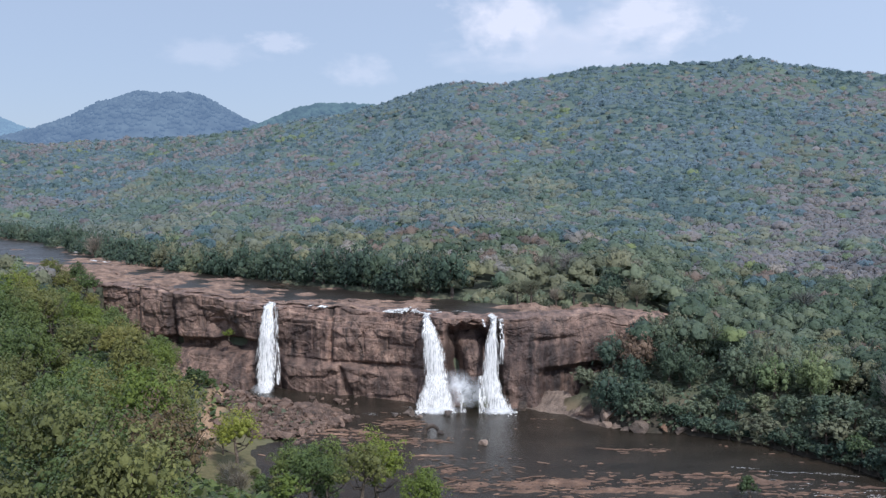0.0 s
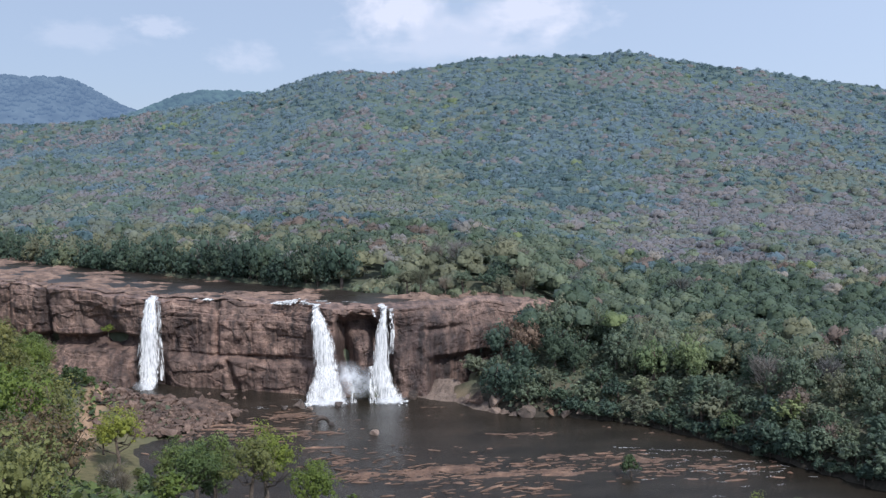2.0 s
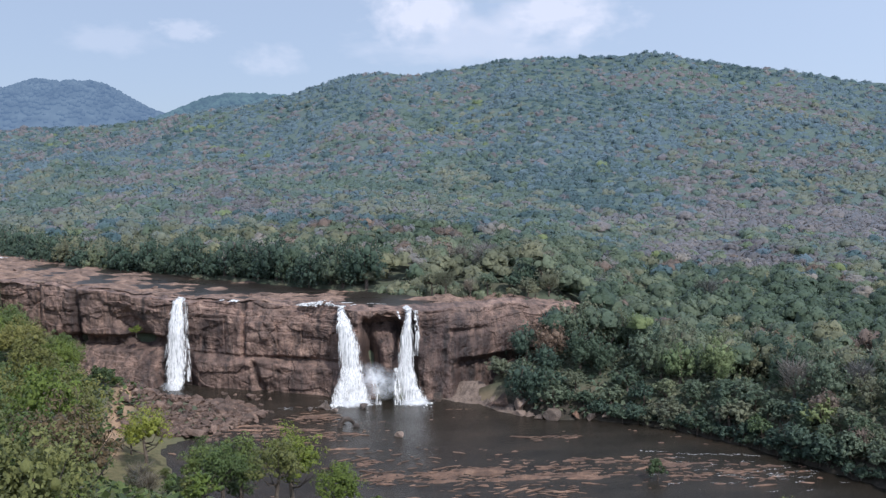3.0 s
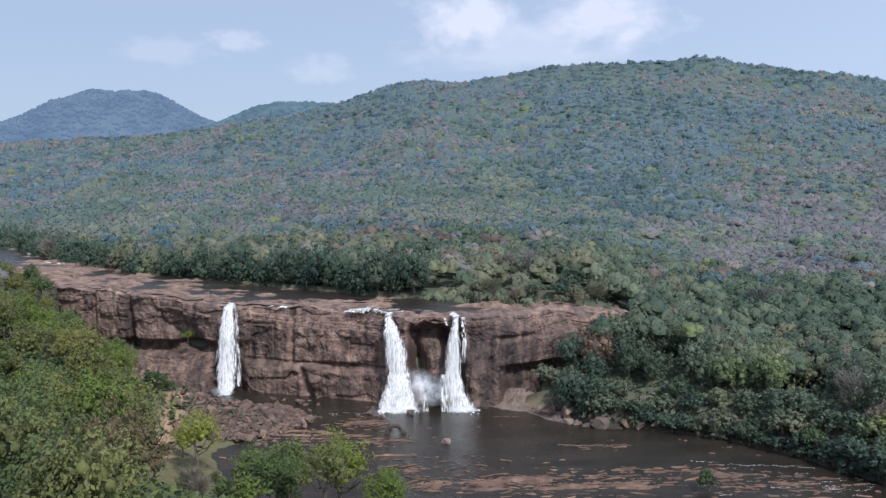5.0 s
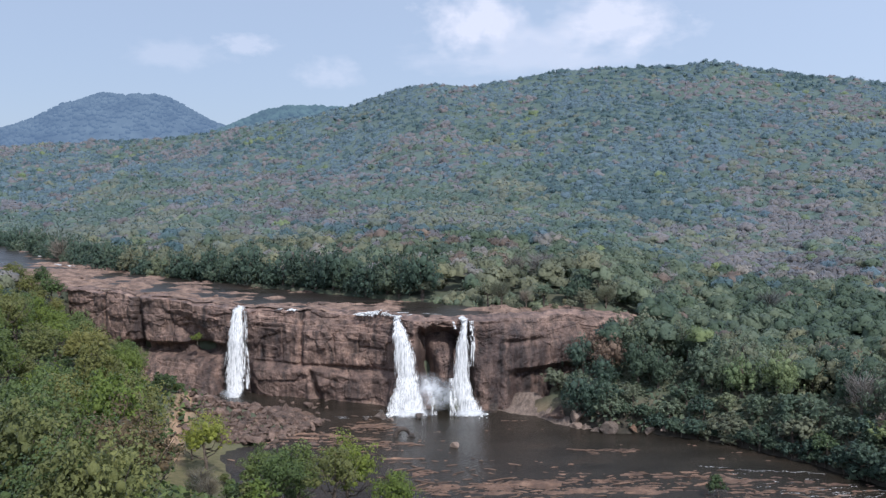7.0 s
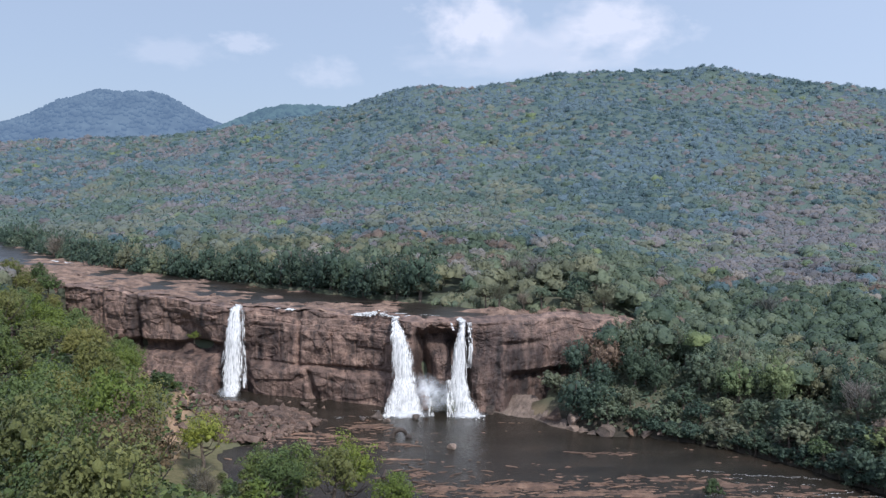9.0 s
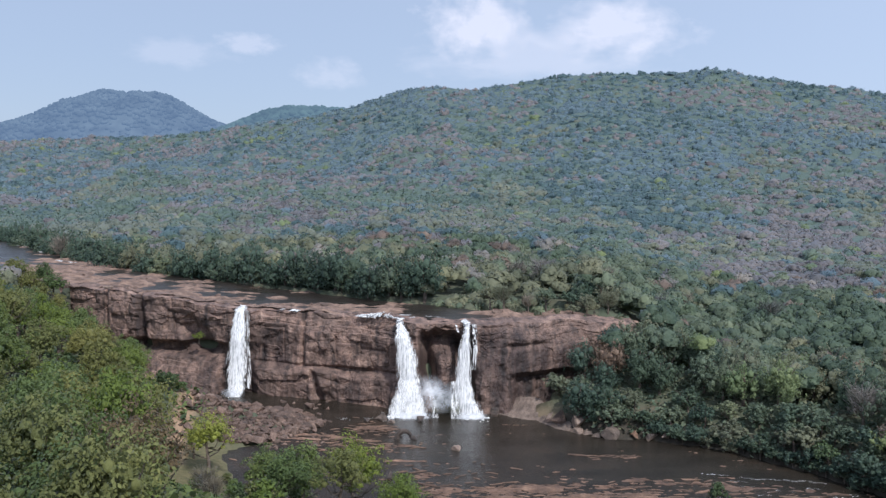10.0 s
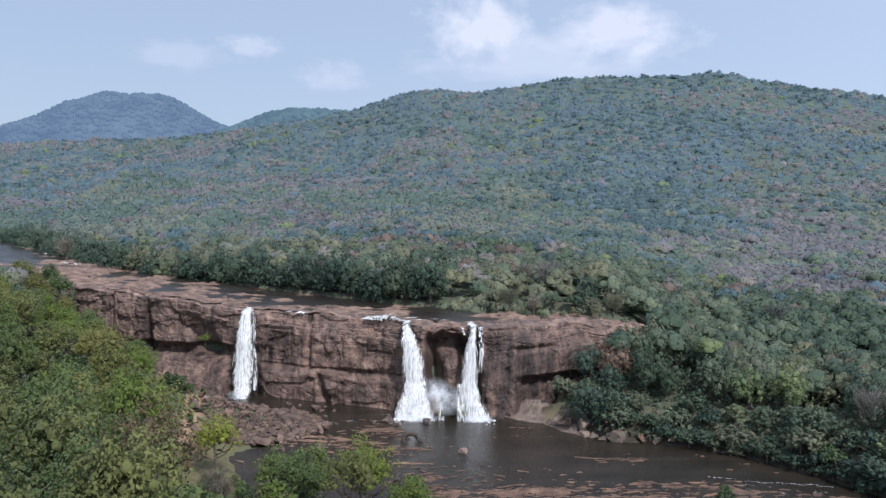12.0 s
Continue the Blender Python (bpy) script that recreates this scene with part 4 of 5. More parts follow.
fine = (within(RX, RY, RUBBLE) | (rng.random(9000) < 0.04)) & ~((RX < -54) & (RY < 212))
for x, y, z in zip(RX[fine][:1700], RY[fine][:1700], RZ[fine][:1700]):
    size = 0.32 + rng.gamma(2.0, 0.2)
    count += 1
    if count <= 290:
        size = 0.55 + rng.gamma(2.0, 0.27)
        placed("stone", PEBBLES[count % 6] if count % 3 else BOULDERS[count % 6], x, y, z + size * 0.3, (size * rng.uniform(0.9, 1.5), size, size * rng.uniform(0.6, 0.9)), rng.uniform(0, 360), rubble, rng.uniform(-15, 15))
    else:
        tiny.append((x, y, z + size * 0.25, size))
bm = bmesh.new()
bmesh.ops.create_icosphere(bm, subdivisions=1, radius=1)
ball, balltri = np.array([v.co[:] for v in bm.verts]), np.array([[v.index for v in f.verts] for f in bm.faces])
bm.free()
def hewn(size):
    """A small angular stone, turned at random."""
    d = rng.normal(0, 1, (6, 3))
    d /= np.linalg.norm(d, axis=1)[:, None]
    p = ball.copy()
    for way in d:
        p = p - np.maximum(p @ way - rng.uniform(0.2, 0.6), 0)[:, None] * way
    a = rng.uniform(0, 6.28)
    p = p * np.array([1.5, 1.1, 0.95]) * size
    return np.stack([p[:, 0] * math.cos(a) - p[:, 1] * math.sin(a), p[:, 0] * math.sin(a) + p[:, 1] * math.cos(a), p[:, 2]], -1)

v = np.concatenate([hewn(s) + [x, y, z] for x, y, z, s in tiny])
f = np.concatenate([balltri + i * len(ball) for i in range(len(tiny))])
tagged(mesh_object("gravel", v, f, STONE), "small reddish brown stones between the boulders", "gravel", kind="stuff")

# low rock shoals breaking the water
for label, groups in (("low orange-brown rock shoal in the shallow pool", [(-17, 196, 8, 9, 5, 0.8), (-4, 186, 5, 8, 5, 0.6), (-10, 204, 6, 3, 2, 0.5)]),
                      ("ragged brown rock shoal in the lower river", [(17, 160, 9, 11, 4, 0.8), (2, 164, 5, 7, 4, 0.7), (27, 171, 4, 9, 5, 0.6)]),
                      ("brown rock shoal breaking the rapids", [(46, 162, 8, 11, 3.5, 0.8), (74, 156, 7, 10, 4, 0.8), (64, 166, 4, 6, 2, 0.6)])):
    shoal = tagged(new("rock_shoal"), label, "rock shoal")
    for cx, cy, n, wx, wy, k in groups:
        for i in range(n):
            a = rng.gamma(2.0, 0.75) * k + 0.4
            placed("slab", SLABS[(i + n) % 6], cx + wx * rng.normal(), cy + wy * rng.normal(), -0.03, (a, 0.3 * a + rng.uniform(0.1, 0.34), 0.15 + 0.2 * rng.random()), rng.uniform(-22, 22), shoal)

BEDS = [(-17, 195, 9, 4, 0.4), (-11, 205.5, 3.5, 2, 0.42), (-6, 190, 7, 2.5, 0.36), (-3, 177, 6, 4, 0.36), (16, 160, 13, 4, 0.4), (26, 164, 9, 3, 0.3), (33, 169, 6, 2, 0.25), (44, 181.6, 4, 1, 0.22), (50, 167, 11, 2, 0.3),
        (38, 158, 14, 3, 0.34), (63, 163, 10, 3, 0.3), (74, 158, 9, 4, 0.25), (-27, 199, 6, 5, 0.4), (14, 179, 2.5, 1.2, 0.2), (5, 168, 8, 3, 0.22)]
gx, gy = np.meshgrid(np.arange(-36, 100, 0.42), np.arange(146, 212, 0.3))
bed = sum(k * np.exp(-((gx - cx) / wx) ** 2 - ((gy - cy) / wy) ** 2) for cx, cy, wx, wy, k in BEDS)
lump = fbm(gx / 5.5 + 0.3 * value_noise(gx / 9, gy / 9, 0, 402), gy / 1.5 + gx / 30, 0, 400, 4)
gz = np.clip(-0.42 + 1.15 * bed + 0.34 * lump + 0.12 * fbm(gx / 0.9, gy / 0.7, 0, 410, 2), -0.5, 0.55)
F = grid_faces(*gx.shape)
F = F[(gz.ravel()[F].max(1) > -0.05) & within(gx, gy, POOL).ravel()[F].all(1)]
used, F = np.unique(F, return_inverse=True)
tagged(mesh_object("shoal_rock", np.stack([gx, gy, gz], -1).reshape(-1, 3)[used], F.reshape(-1, 4), SHOAL), "ragged orange-brown bedrock breaking the shallow river", "rock shoal", kind="stuff")

v, f = [], []
for cx, cy, n, wx, wy in ((17, 162, 130, 9, 2.5), (-15, 192, 90, 8, 7), (46, 163, 90, 10, 2.5), (70, 156, 60, 8, 3), (43, 183, 24, 4, 1), (4, 172, 40, 8, 4), (-10, 206, 50, 2.5, 1.5), (30, 152, 60, 12, 3)):
    for _ in range(n):
        a = 0.15 + rng.gamma(1.6, 0.24)
        t = radians(rng.uniform(-35, 35))
        p = ball * rng.uniform(0.6, 1.2, (len(ball), 1)) * [a * 2.2, 0.12 + 0.25 * a, 0.1 + 0.12 * a]
        p = np.stack([p[:, 0] * math.cos(t) - p[:, 1] * math.sin(t), p[:, 0] * math.sin(t) + p[:, 1] * math.cos(t), p[:, 2]], -1)
        f.append(balltri + len(v) * len(ball))
        v.append(p + [cx + wx * rng.normal(), cy + wy * rng.normal(), 0.0])
tagged(mesh_object("shoal_stones", np.concatenate(v), np.concatenate(f), SHOAL), "small brown stones and debris awash in the shallow river", "stones", kind="stuff")

stones = tagged(new("shelf_stones"), "loose brown stones strewn over the rock shelf", "stones")
for _ in range(150):
    x = rng.uniform(-115, 30)
    y = float(np.interp(x, [p[0] for p in CLIFF], [p[1] for p in CLIFF])) + 3 + rng.gamma(1.5, 6)
    if not g1(within, x, y, SHELF_RING):
        continue
    k = 0.25 + rng.gamma(1.6, 0.2)
    placed("stone", PEBBLES[_ % 6], x, y, float(g1(shelf_height, x, y)) + 0.15 * k, (k * 1.5, k, k * 0.7), rng.uniform(0, 360), stones)
tagged(recolour(placed("boulder", BOULDERS[1], -95, 268, float(g1(shelf_height, -95, 268)) + 0.4, (2.6, 1.2, 0.8), 5), PALE_STONE), "pale flat-topped block lying on the shelf", "boulder")

# ---- trees ----
def leaf_cards(rng, p, d, size, spread=0.5):
    n = len(p)
    nrm = d + rng.normal(0, spread, (n, 3))
    nrm /= np.linalg.norm(nrm, axis=1)[:, None] + 1e-9
    u = np.cross(nrm, rng.normal(0, 1, (n, 3)))
    u /= np.linalg.norm(u, axis=1)[:, None] + 1e-9
    w = np.cross(nrm, u)
    k = size * rng.uniform(0.6, 1.35, (n, 1))
    return np.stack([p - u * k, p - w * k * 0.62, p + u * k, p + w * k * 0.62], 1)

def leafy(name, cards, domes, material, parent=None, crisp=0.9):
    """Leaf clumps as one mesh, softly shaded by the round of the crown that they sit on."""
    v = cards.reshape(-1, 3)
    sides = cards.shape[1]
    ob = mesh_object(name, v, np.arange(len(v)).reshape(-1, sides), material, parent)
    flat = np.cross(cards[:, 1] - cards[:, 0], cards[:, 2] - cards[:, 0])
    flat /= np.linalg.norm(flat, axis=1)[:, None] + 1e-9
    soft = domes + crisp * flat
    soft /= np.linalg.norm(soft, axis=1)[:, None] + 1e-9
    ob.data.normals_split_custom_set(np.repeat(soft, sides, axis=0))
    return ob

def lobe_heap(rng, lobes):
    c = rng.normal(0, 1, (lobes, 3))
    c /= np.linalg.norm(c, axis=1)[:, None]
    c *= rng.uniform(0.25, 0.72, (lobes, 1))
    c[:, 2] = np.abs(c[:, 2]) * 1.15 - 0.3
    return c, rng.uniform(0.26, 0.46, lobes) * (1 if lobes > 8 else 1.18)

def heap_cards(rng, n, size, c, k, squash=0.8, low=-0.3):
    pick = rng.integers(0, len(c), n)
    d = rng.normal(0, 1, (n, 3))
    d[:, 2] = np.where(d[:, 2] < low, -d[:, 2], d[:, 2])
    d /= np.linalg.norm(d, axis=1)[:, None]
    p = c[pick] + d * k[pick, None] * rng.uniform(0.78, 1.1, (n, 1))
    dome = d * 0.75 + p * 0.55 + np.array([0, 0, 0.12])
    return leaf_cards(rng, p, d + 0.35 * c[pick], size, 0.4) * [1, 1, squash], dome / np.linalg.norm(dome, axis=1)[:, None]

bm = bmesh.new()
bmesh.ops.create_icosphere(bm, subdivisions=1, radius=1)
ICO, ICO_TRI = np.array([v.co[:] for v in bm.verts]), np.array([[v.index for v in f.verts] for f in bm.faces])
bm.free()

def crown_mesh(rng, n, size, lobes, squash=0.8, low=-0.3, body=0.42):
    """A heap of leafy lobes that fills a ball of radius one, set all over with tufts of leaf clumps."""
    c, k = lobe_heap(rng, lobes)
    v = (ICO[None] * rng.uniform(0.6, 1.05, (lobes, len(ICO), 1)) * k[:, None, None] * body + c[:, None]) * [1, 1, squash]
    nor = ICO[None] * 0.8 + v * 0.45 + [0, 0, 0.1]
    f = (ICO_TRI[None] + len(ICO) * np.arange(lobes)[:, None, None]).reshape(-1, 3)
    tufts = 5 * lobes
    pick = rng.integers(0, lobes, tufts)
    d = rng.normal(0, 1, (tufts, 3))
    d[:, 2] = np.where(d[:, 2] < low, -d[:, 2], d[:, 2])
    d /= np.linalg.norm(d, axis=1)[:, None]
    at = c[pick] + d * k[pick, None] * rng.uniform(0.75, 1.0, (tufts, 1))
    q, dome = heap_cards(rng, n, size, at, k[pick] * rng.uniform(0.25, 0.55, tufts), squash, low)
    flat = np.cross(q[:, 1] - q[:, 0], q[:, 2] - q[:, 0])
    flat /= np.linalg.norm(flat, axis=1)[:, None] + 1e-9
    flat *= np.where((flat * dome).sum(1) < 0, -1, 1)[:, None]
    quad = np.arange(4 * n).reshape(-1, 4) + lobes * len(ICO)
    f = np.concatenate([f, quad[:, [0, 1, 2]], quad[:, [0, 2, 3]]])
    nor = np.concatenate([nor.reshape(-1, 3), np.repeat(dome + 0.85 * flat, 4, axis=0)])
    return np.concatenate([v.reshape(-1, 3), q.reshape(-1, 3)]), f, nor / np.linalg.norm(nor, axis=1)[:, None]

def limbs(rng, height, radius, girth, branches, droop=0.0):
    v, f = tube([(0, 0, -0.8), (rng.normal(0, 0.08), rng.normal(0, 0.08), height * 0.3), (rng.normal(0, 0.25), rng.normal(0, 0.25), height * 0.6), (rng.normal(0, 0.3), rng.normal(0, 0.3), height * 0.92)],
                [girth * 1.3, girth, girth * 0.65, girth * 0.15], 7)
    vs, fs, n = [v], [f], len(v)
    for _ in range(branches):
        a, b = rng.uniform(0, 6.28), rng.uniform(0.32, 0.75) * height
        out = radius * rng.uniform(0.5, 0.9)
        e = np.array([math.cos(a) * out, math.sin(a) * out, b + rng.uniform(0.15, 0.35) * height])
        m = e * 0.5 + np.array([0, 0, (b + e[2]) / 4 - e[2] * 0.25 + 0.3])
        w, g = tube([(0, 0, b), tuple(m), tuple(e)], [girth * 0.42, girth * 0.25, girth * 0.07], 5)
        vs.append(w), fs.append(g + n)
        n += len(w)
    return np.concatenate(vs), np.concatenate(fs)

def tree_kind(seed, name, height, radius, n, size, lobes, squash, leaf, low=-0.3, bare=False):
    rng = np.random.default_rng(seed)
    thing = new(name)
    mesh_object("trunk", *limbs(rng, height * (0.95 if bare else 0.78), radius, 0.035 * height ** 0.9, 16 if bare else 7), BARK, thing, True)
    if bare:
        vs, fs, k = [], [], 0
        for _ in range(n):
            a, e = rng.uniform(0, 6.28), rng.uniform(0.15, 1.1)
            r0, z0 = radius * rng.uniform(0.1, 0.75), height * rng.uniform(0.4, 0.85)
            p = np.array([math.cos(a) * r0, math.sin(a) * r0, z0])
            d = np.array([math.cos(a) * math.cos(e), math.sin(a) * math.cos(e), math.sin(e) + 0.3]) * rng.uniform(0.8, 2.2) + rng.normal(0, 0.3, 3)
            w, g = tube([tuple(p), tuple(p + d * 0.5 + rng.normal(0, 0.12, 3)), tuple(p + d)], [size, size * 0.7, size * 0.3], 3)
            vs.append(w), fs.append(g + k)
            k += len(w)
        mesh_object("twig_spray", np.concatenate(vs), np.concatenate(fs), LEAVES[leaf], thing)
    else:
        v, f, nor = crown_mesh(rng, n, size / radius, lobes, squash, low, 0.3 if size < 0.2 else 0.42)
        crown = mesh_object("crown", v * radius + [0, 0, height - radius * squash * 0.95], f, LEAVES[leaf], thing, True)
        crown.data.normals_split_custom_set_from_vertices(nor)
    return thing

KINDS = {
    "round": [tree_kind(1, "tree", 11, 4.6, 1700, 0.26, 20, 0.9, "green"), tree_kind(2, "tree", 12, 5.0, 1700, 0.26, 24, 0.85, "green"), tree_kind(3, "tree", 10, 4.2, 1700, 0.26, 18, 1.0, "green")],
    "edge": [tree_kind(14, "tree", 10.5, 4.8, 2300, 0.22, 26, 1.15, "green", -9), tree_kind(15, "tree", 11.5, 5.0, 2300, 0.22, 28, 1.2, "green", -9)],
    "near": [tree_kind(16, "tree", 11, 4.8, 3800, 0.165, 26, 0.95, "green", -0.6), tree_kind(17, "tree", 12, 5.2, 3800, 0.165, 30, 0.9, "green", -0.6), tree_kind(18, "tree", 10, 4.4, 3800, 0.165, 24, 1.0, "green", -0.6)],
    "bush": [tree_kind(6, "bush", 4.2, 2.6, 700, 0.26, 12, 0.8, "green", -1.0), tree_kind(7, "bush", 5.0, 2.9, 800, 0.28, 14, 0.85, "green", -1.0)],
    "bare": [tree_kind(8, "bare_tree", 11, 4.0, 420, 0.07, 0, 1, "grey", bare=True), tree_kind(9, "bare_tree", 9, 3.4, 380, 0.065, 0, 1, "grey", bare=True)],
}
WORDS = {"green": "mid-green leafy", "bright": "fresh bright green", "olive": "dull olive-green", "dark": "dark green dense", "russet": "russet brown dry-leaved", "yellow": "yellow-green sunlit",
         "grey": "grey-brown leafless", "blue_green": "haze-tinted blue-green"}
PLACED = {}

def plant(kind, leaf, x, y, scale, where, group, tall=1.0, turn=None, sink=0.2):
    pool = KINDS[kind]
    i = rng.integers(0, len(pool))
    z = float(ground(np.array([float(x)]), np.array([float(y)]))[0]) - sink
    m = pose(x, y, z, 0, 0, rng.uniform(0, 360) if turn is None else turn) @ Matrix.Diagonal((scale, scale, scale * tall, 1))
    if PLACED.get((kind, i)) is None:
        ob = pool[i]
        ob.matrix_basis = m
        PLACED[(kind, i)] = True
    else:
        ob = copy_thing(pool[i], m @ Matrix.Diagonal((1 / pool[i].scale[0], 1 / pool[i].scale[1], 1 / pool[i].scale[2], 1)))
    for part_ob in ob.children:
        if part_ob.name.startswith(("crown", "twig_spray")):
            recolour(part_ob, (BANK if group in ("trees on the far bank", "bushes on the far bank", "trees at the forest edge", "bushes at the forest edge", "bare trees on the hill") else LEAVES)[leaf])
    noun = {"bush": "bush", "bare": "bare tree"}.get(kind, "tree")
    tagged(ob, f"{WORDS[leaf]} {noun} {where}", noun, group)
    return ob

def choose(table):
    names = list(table)
    w = np.array([table[k] for k in names], float)
    return names[rng.choice(len(names), p=w / w.sum())]

# trees on the near slope, with gaps kept between crowns
spots = []
def scatter(n, x0, x1, y0, y1, gap, ok):
    got = []
    for _ in range(n * 40):
        if len(got) >= n:
            break
        x, y = rng.uniform(x0, x1), rng.uniform(y0, y1)
        if ok(x, y) and all((x - a) ** 2 + (y - b) ** 2 > gap * gap for a, b in spots):
            got.append((x, y))
            spots.append((x, y))
    return got


def on_slope(x, y):
    d = g1(line_distance, x, y, NEAR)
    return not g1(within, x, y, POOL) and d > 13 and x > -0.545 * y - 6 and x < -0.283 * y - (4.5 if y < 150 else 9.5) and g1(line_distance, x, y, CLIFF) > (4 if x < -92 else 9)

for x, y in scatter(112, -130, -12, 48, 250, 6.2, on_slope):
    plant(choose({"near": 7, "bush": 1}), choose({"green": 3, "bright": 4, "olive": 6, "dark": 0.6, "russet": 0.3}), x, y, rng.uniform(0.85, 1.4), "on the near slope", "trees on the near slope", rng.uniform(0.85, 1.25))

# clump by the near bank, the clearing and the river islet
for kind, leaf, x, y, s, tall in [("near", "green", -24, 132, 1.05, 1.0), ("near", "green", -17.5, 127, 1.15, 1.08), ("near", "bright", -9.5, 121, 1.1, 1.05), ("near", "green", -19, 120, 1.0, 1.0),
                                  ("near", "bright", -2.5, 112, 0.95, 0.95), ("near", "olive", -11, 114, 1.0, 1.0), ("near", "dark", -19, 137, 0.8, 0.9), ("bush", "bright", 3.5, 112, 1.1, 1),
                                  ("near", "yellow", -40.5, 166, 1.1, 1.05), ("near", "dark", -45.8, 176, 0.6, 0.95), ("bush", "dark", -49, 175, 0.7, 1.0), ("bush", "green", -34.5, 158, 0.75, 1), ("bush", "olive", -38.8, 160, 0.8, 1.2), ("bush", "olive", -40.5, 157.5, 0.7, 1), ("bush", "olive", -36.5, 164, 0.6, 1), ("bush", "dark", -32.5, 155, 0.7, 1), ("bush", "green", -33.5, 152, 0.8, 1), ("bush", "dark", -30, 142, 1.0, 1), ("bush", "green", -37, 140, 0.9, 1),
                                  ("bush", "green", -56, 205, 0.7, 0.8), ("bush", "olive", -22.5, 118, 1.2, 1), ("bush", "green", -57, 190, 1.0, 1), ("bush", "green", -58, 172, 1.1, 1),
                                  ("bare", "grey", -33, 131, 0.6, 0.9), ("bare", "grey", -31, 128, 0.55, 0.9), ("bush", "bright", -20, 112, 1.2, 1)]:
    plant(kind, leaf, x, y, s, "beside the clearing on the near bank", "trees by the clearing", tall)
for kind, leaf, x, y, s in [("near", "bright", 60, 112, 0.95), ("near", "bright", 68, 110, 1.0), ("near", "green", 52, 108, 0.9), ("near", "green", 62, 118, 0.85), ("bush", "bright", 56, 104, 1.3), ("near", "dark", 74, 126, 0.75),
                            ("near", "bright", 76, 108, 0.9), ("bush", "green", 46, 112, 1.0)]:
    plant(kind, leaf, x, y, s, "on the near bank of the lower river", "trees by the clearing")
islet = plant("bush", "dark", 56, 154, 0.95, "on a small islet in the river", "", 1.15, sink=-1.2)
plant("bush", "bright", -62.0, 247.6, 0.72, "growing from the cliff face", "").location.z = 13.2

for x, y in ((-99, 257), (-107, 261.5), (-115, 268), (-121, 274), (-94, 251), (-127, 282), (-88, 246), (-119, 280), (-132, 289), (-126, 291), (-113, 272), (-138, 298)):
    plant("near" if x < -97 else "bush", choose({"olive": 4, "green": 2}), x, y, rng.uniform(0.75, 1.0) if x < -110 else rng.uniform(0.6, 0.85), "at the end of the cliff", "trees on the near slope")

# trees along the far bank of the pool, clear of the bare ledge beside the falls
LEDGE = [(21, 221), (30, 215), (38, 206)]

def on_bank(x, y):
    d = g1(line_distance, x, y, RIGHT)
    if x < 39 and g1(line_distance, x, y, LEDGE) < 6.5:
        return False
    return not g1(within, x, y, POOL) and 0.8 < d < 34 and x > 30 and x < 0.86 * y + 8 and x > 26 + 0.5 * (y - 215) and not (y > 228 and x < 52)

for x, y in scatter(60, 28, 190, 96, 250, 3.6, lambda x, y: on_bank(x, y) and g1(line_distance, x, y, RIGHT) < 9):
    plant("bush", choose({"green": 3, "dark": 4, "olive": 1.5, "bright": 0.6}), x, y, rng.uniform(1.0, 1.7), "overhanging the far river bank", "bushes on the far bank")
for x, y in scatter(28, 76, 150, 96, 180, 3.2, lambda x, y: on_bank(x, y) and g1(line_distance, x, y, RIGHT) < 10):
    plant("bush", choose({"green": 3, "dark": 3, "olive": 1.5, "bright": 0.8}), x, y, rng.uniform(1.1, 1.8), "overhanging the far river bank", "bushes on the far bank")
for x, y in scatter(84, 28, 160, 96, 262, 5.2, on_bank):
    k = choose({"edge": 8, "bare": 0.3})
    inland = g1(line_distance, x, y, RIGHT) > 18
    plant(k, "grey" if k == "bare" else choose({"green": 4, "dark": 1.2 if inland else 4.5, "olive": 5 if inland else 3.2, "russet": 1.3, "bright": 0.5}), x, y, rng.uniform(0.9, 1.3), "on the far bank of the pool", "trees on the far bank")

for x, y in scatter(40, 28, 150, 96, 222, 2.2, lambda x, y: on_bank(x, y) and g1(line_distance, x, y, RIGHT) < 3.5 and x > 56):
    plant("bush", choose({"green": 3, "dark": 3, "olive": 2}), x - 1.1, y - 0.9, rng.uniform(0.6, 1.0), "at the water's edge", "bushes on the far bank")
for x, y in ((96.0, 165.7), (96.2, 154.6), (100.4, 182.4)):
    plant("edge", "russet", x, y, rng.uniform(0.6, 0.8), "on the far bank of the pool", "trees on the far bank")
shore = np.array(RIGHT[4:10])
along = np.concatenate([[0], np.cumsum(np.hypot(*np.diff(shore, axis=0).T))])
for s in np.arange(0, along[-1], 2.3):
    x, y = np.interp(s, along, shore[:, 0]), np.interp(s, along, shore[:, 1])
    plant("bush", choose({"green": 1, "dark": 6, "olive": 1}), x + 0.6 + rng.normal(0, 0.4), y + 0.6 + rng.normal(0, 0.4), rng.uniform(0.55, 1.1), "hanging over the waterline", "bushes on the far bank", 0.9, sink=0.3)
for x, y in ((40, 270), (58, 266), (66, 290), (84, 282), (47, 292), (95, 300), (74, 262), (104, 268), (33, 280), (120, 285)):
    plant("bare", "grey", x, y, rng.uniform(0.95, 1.25), "standing above the canopy", "bare trees on the hill")

# front row of the forest behind the upper river
line = np.array(TREES[1:])
step = np.concatenate([[0], np.cumsum(np.hypot(*np.diff(line, axis=0).T))])
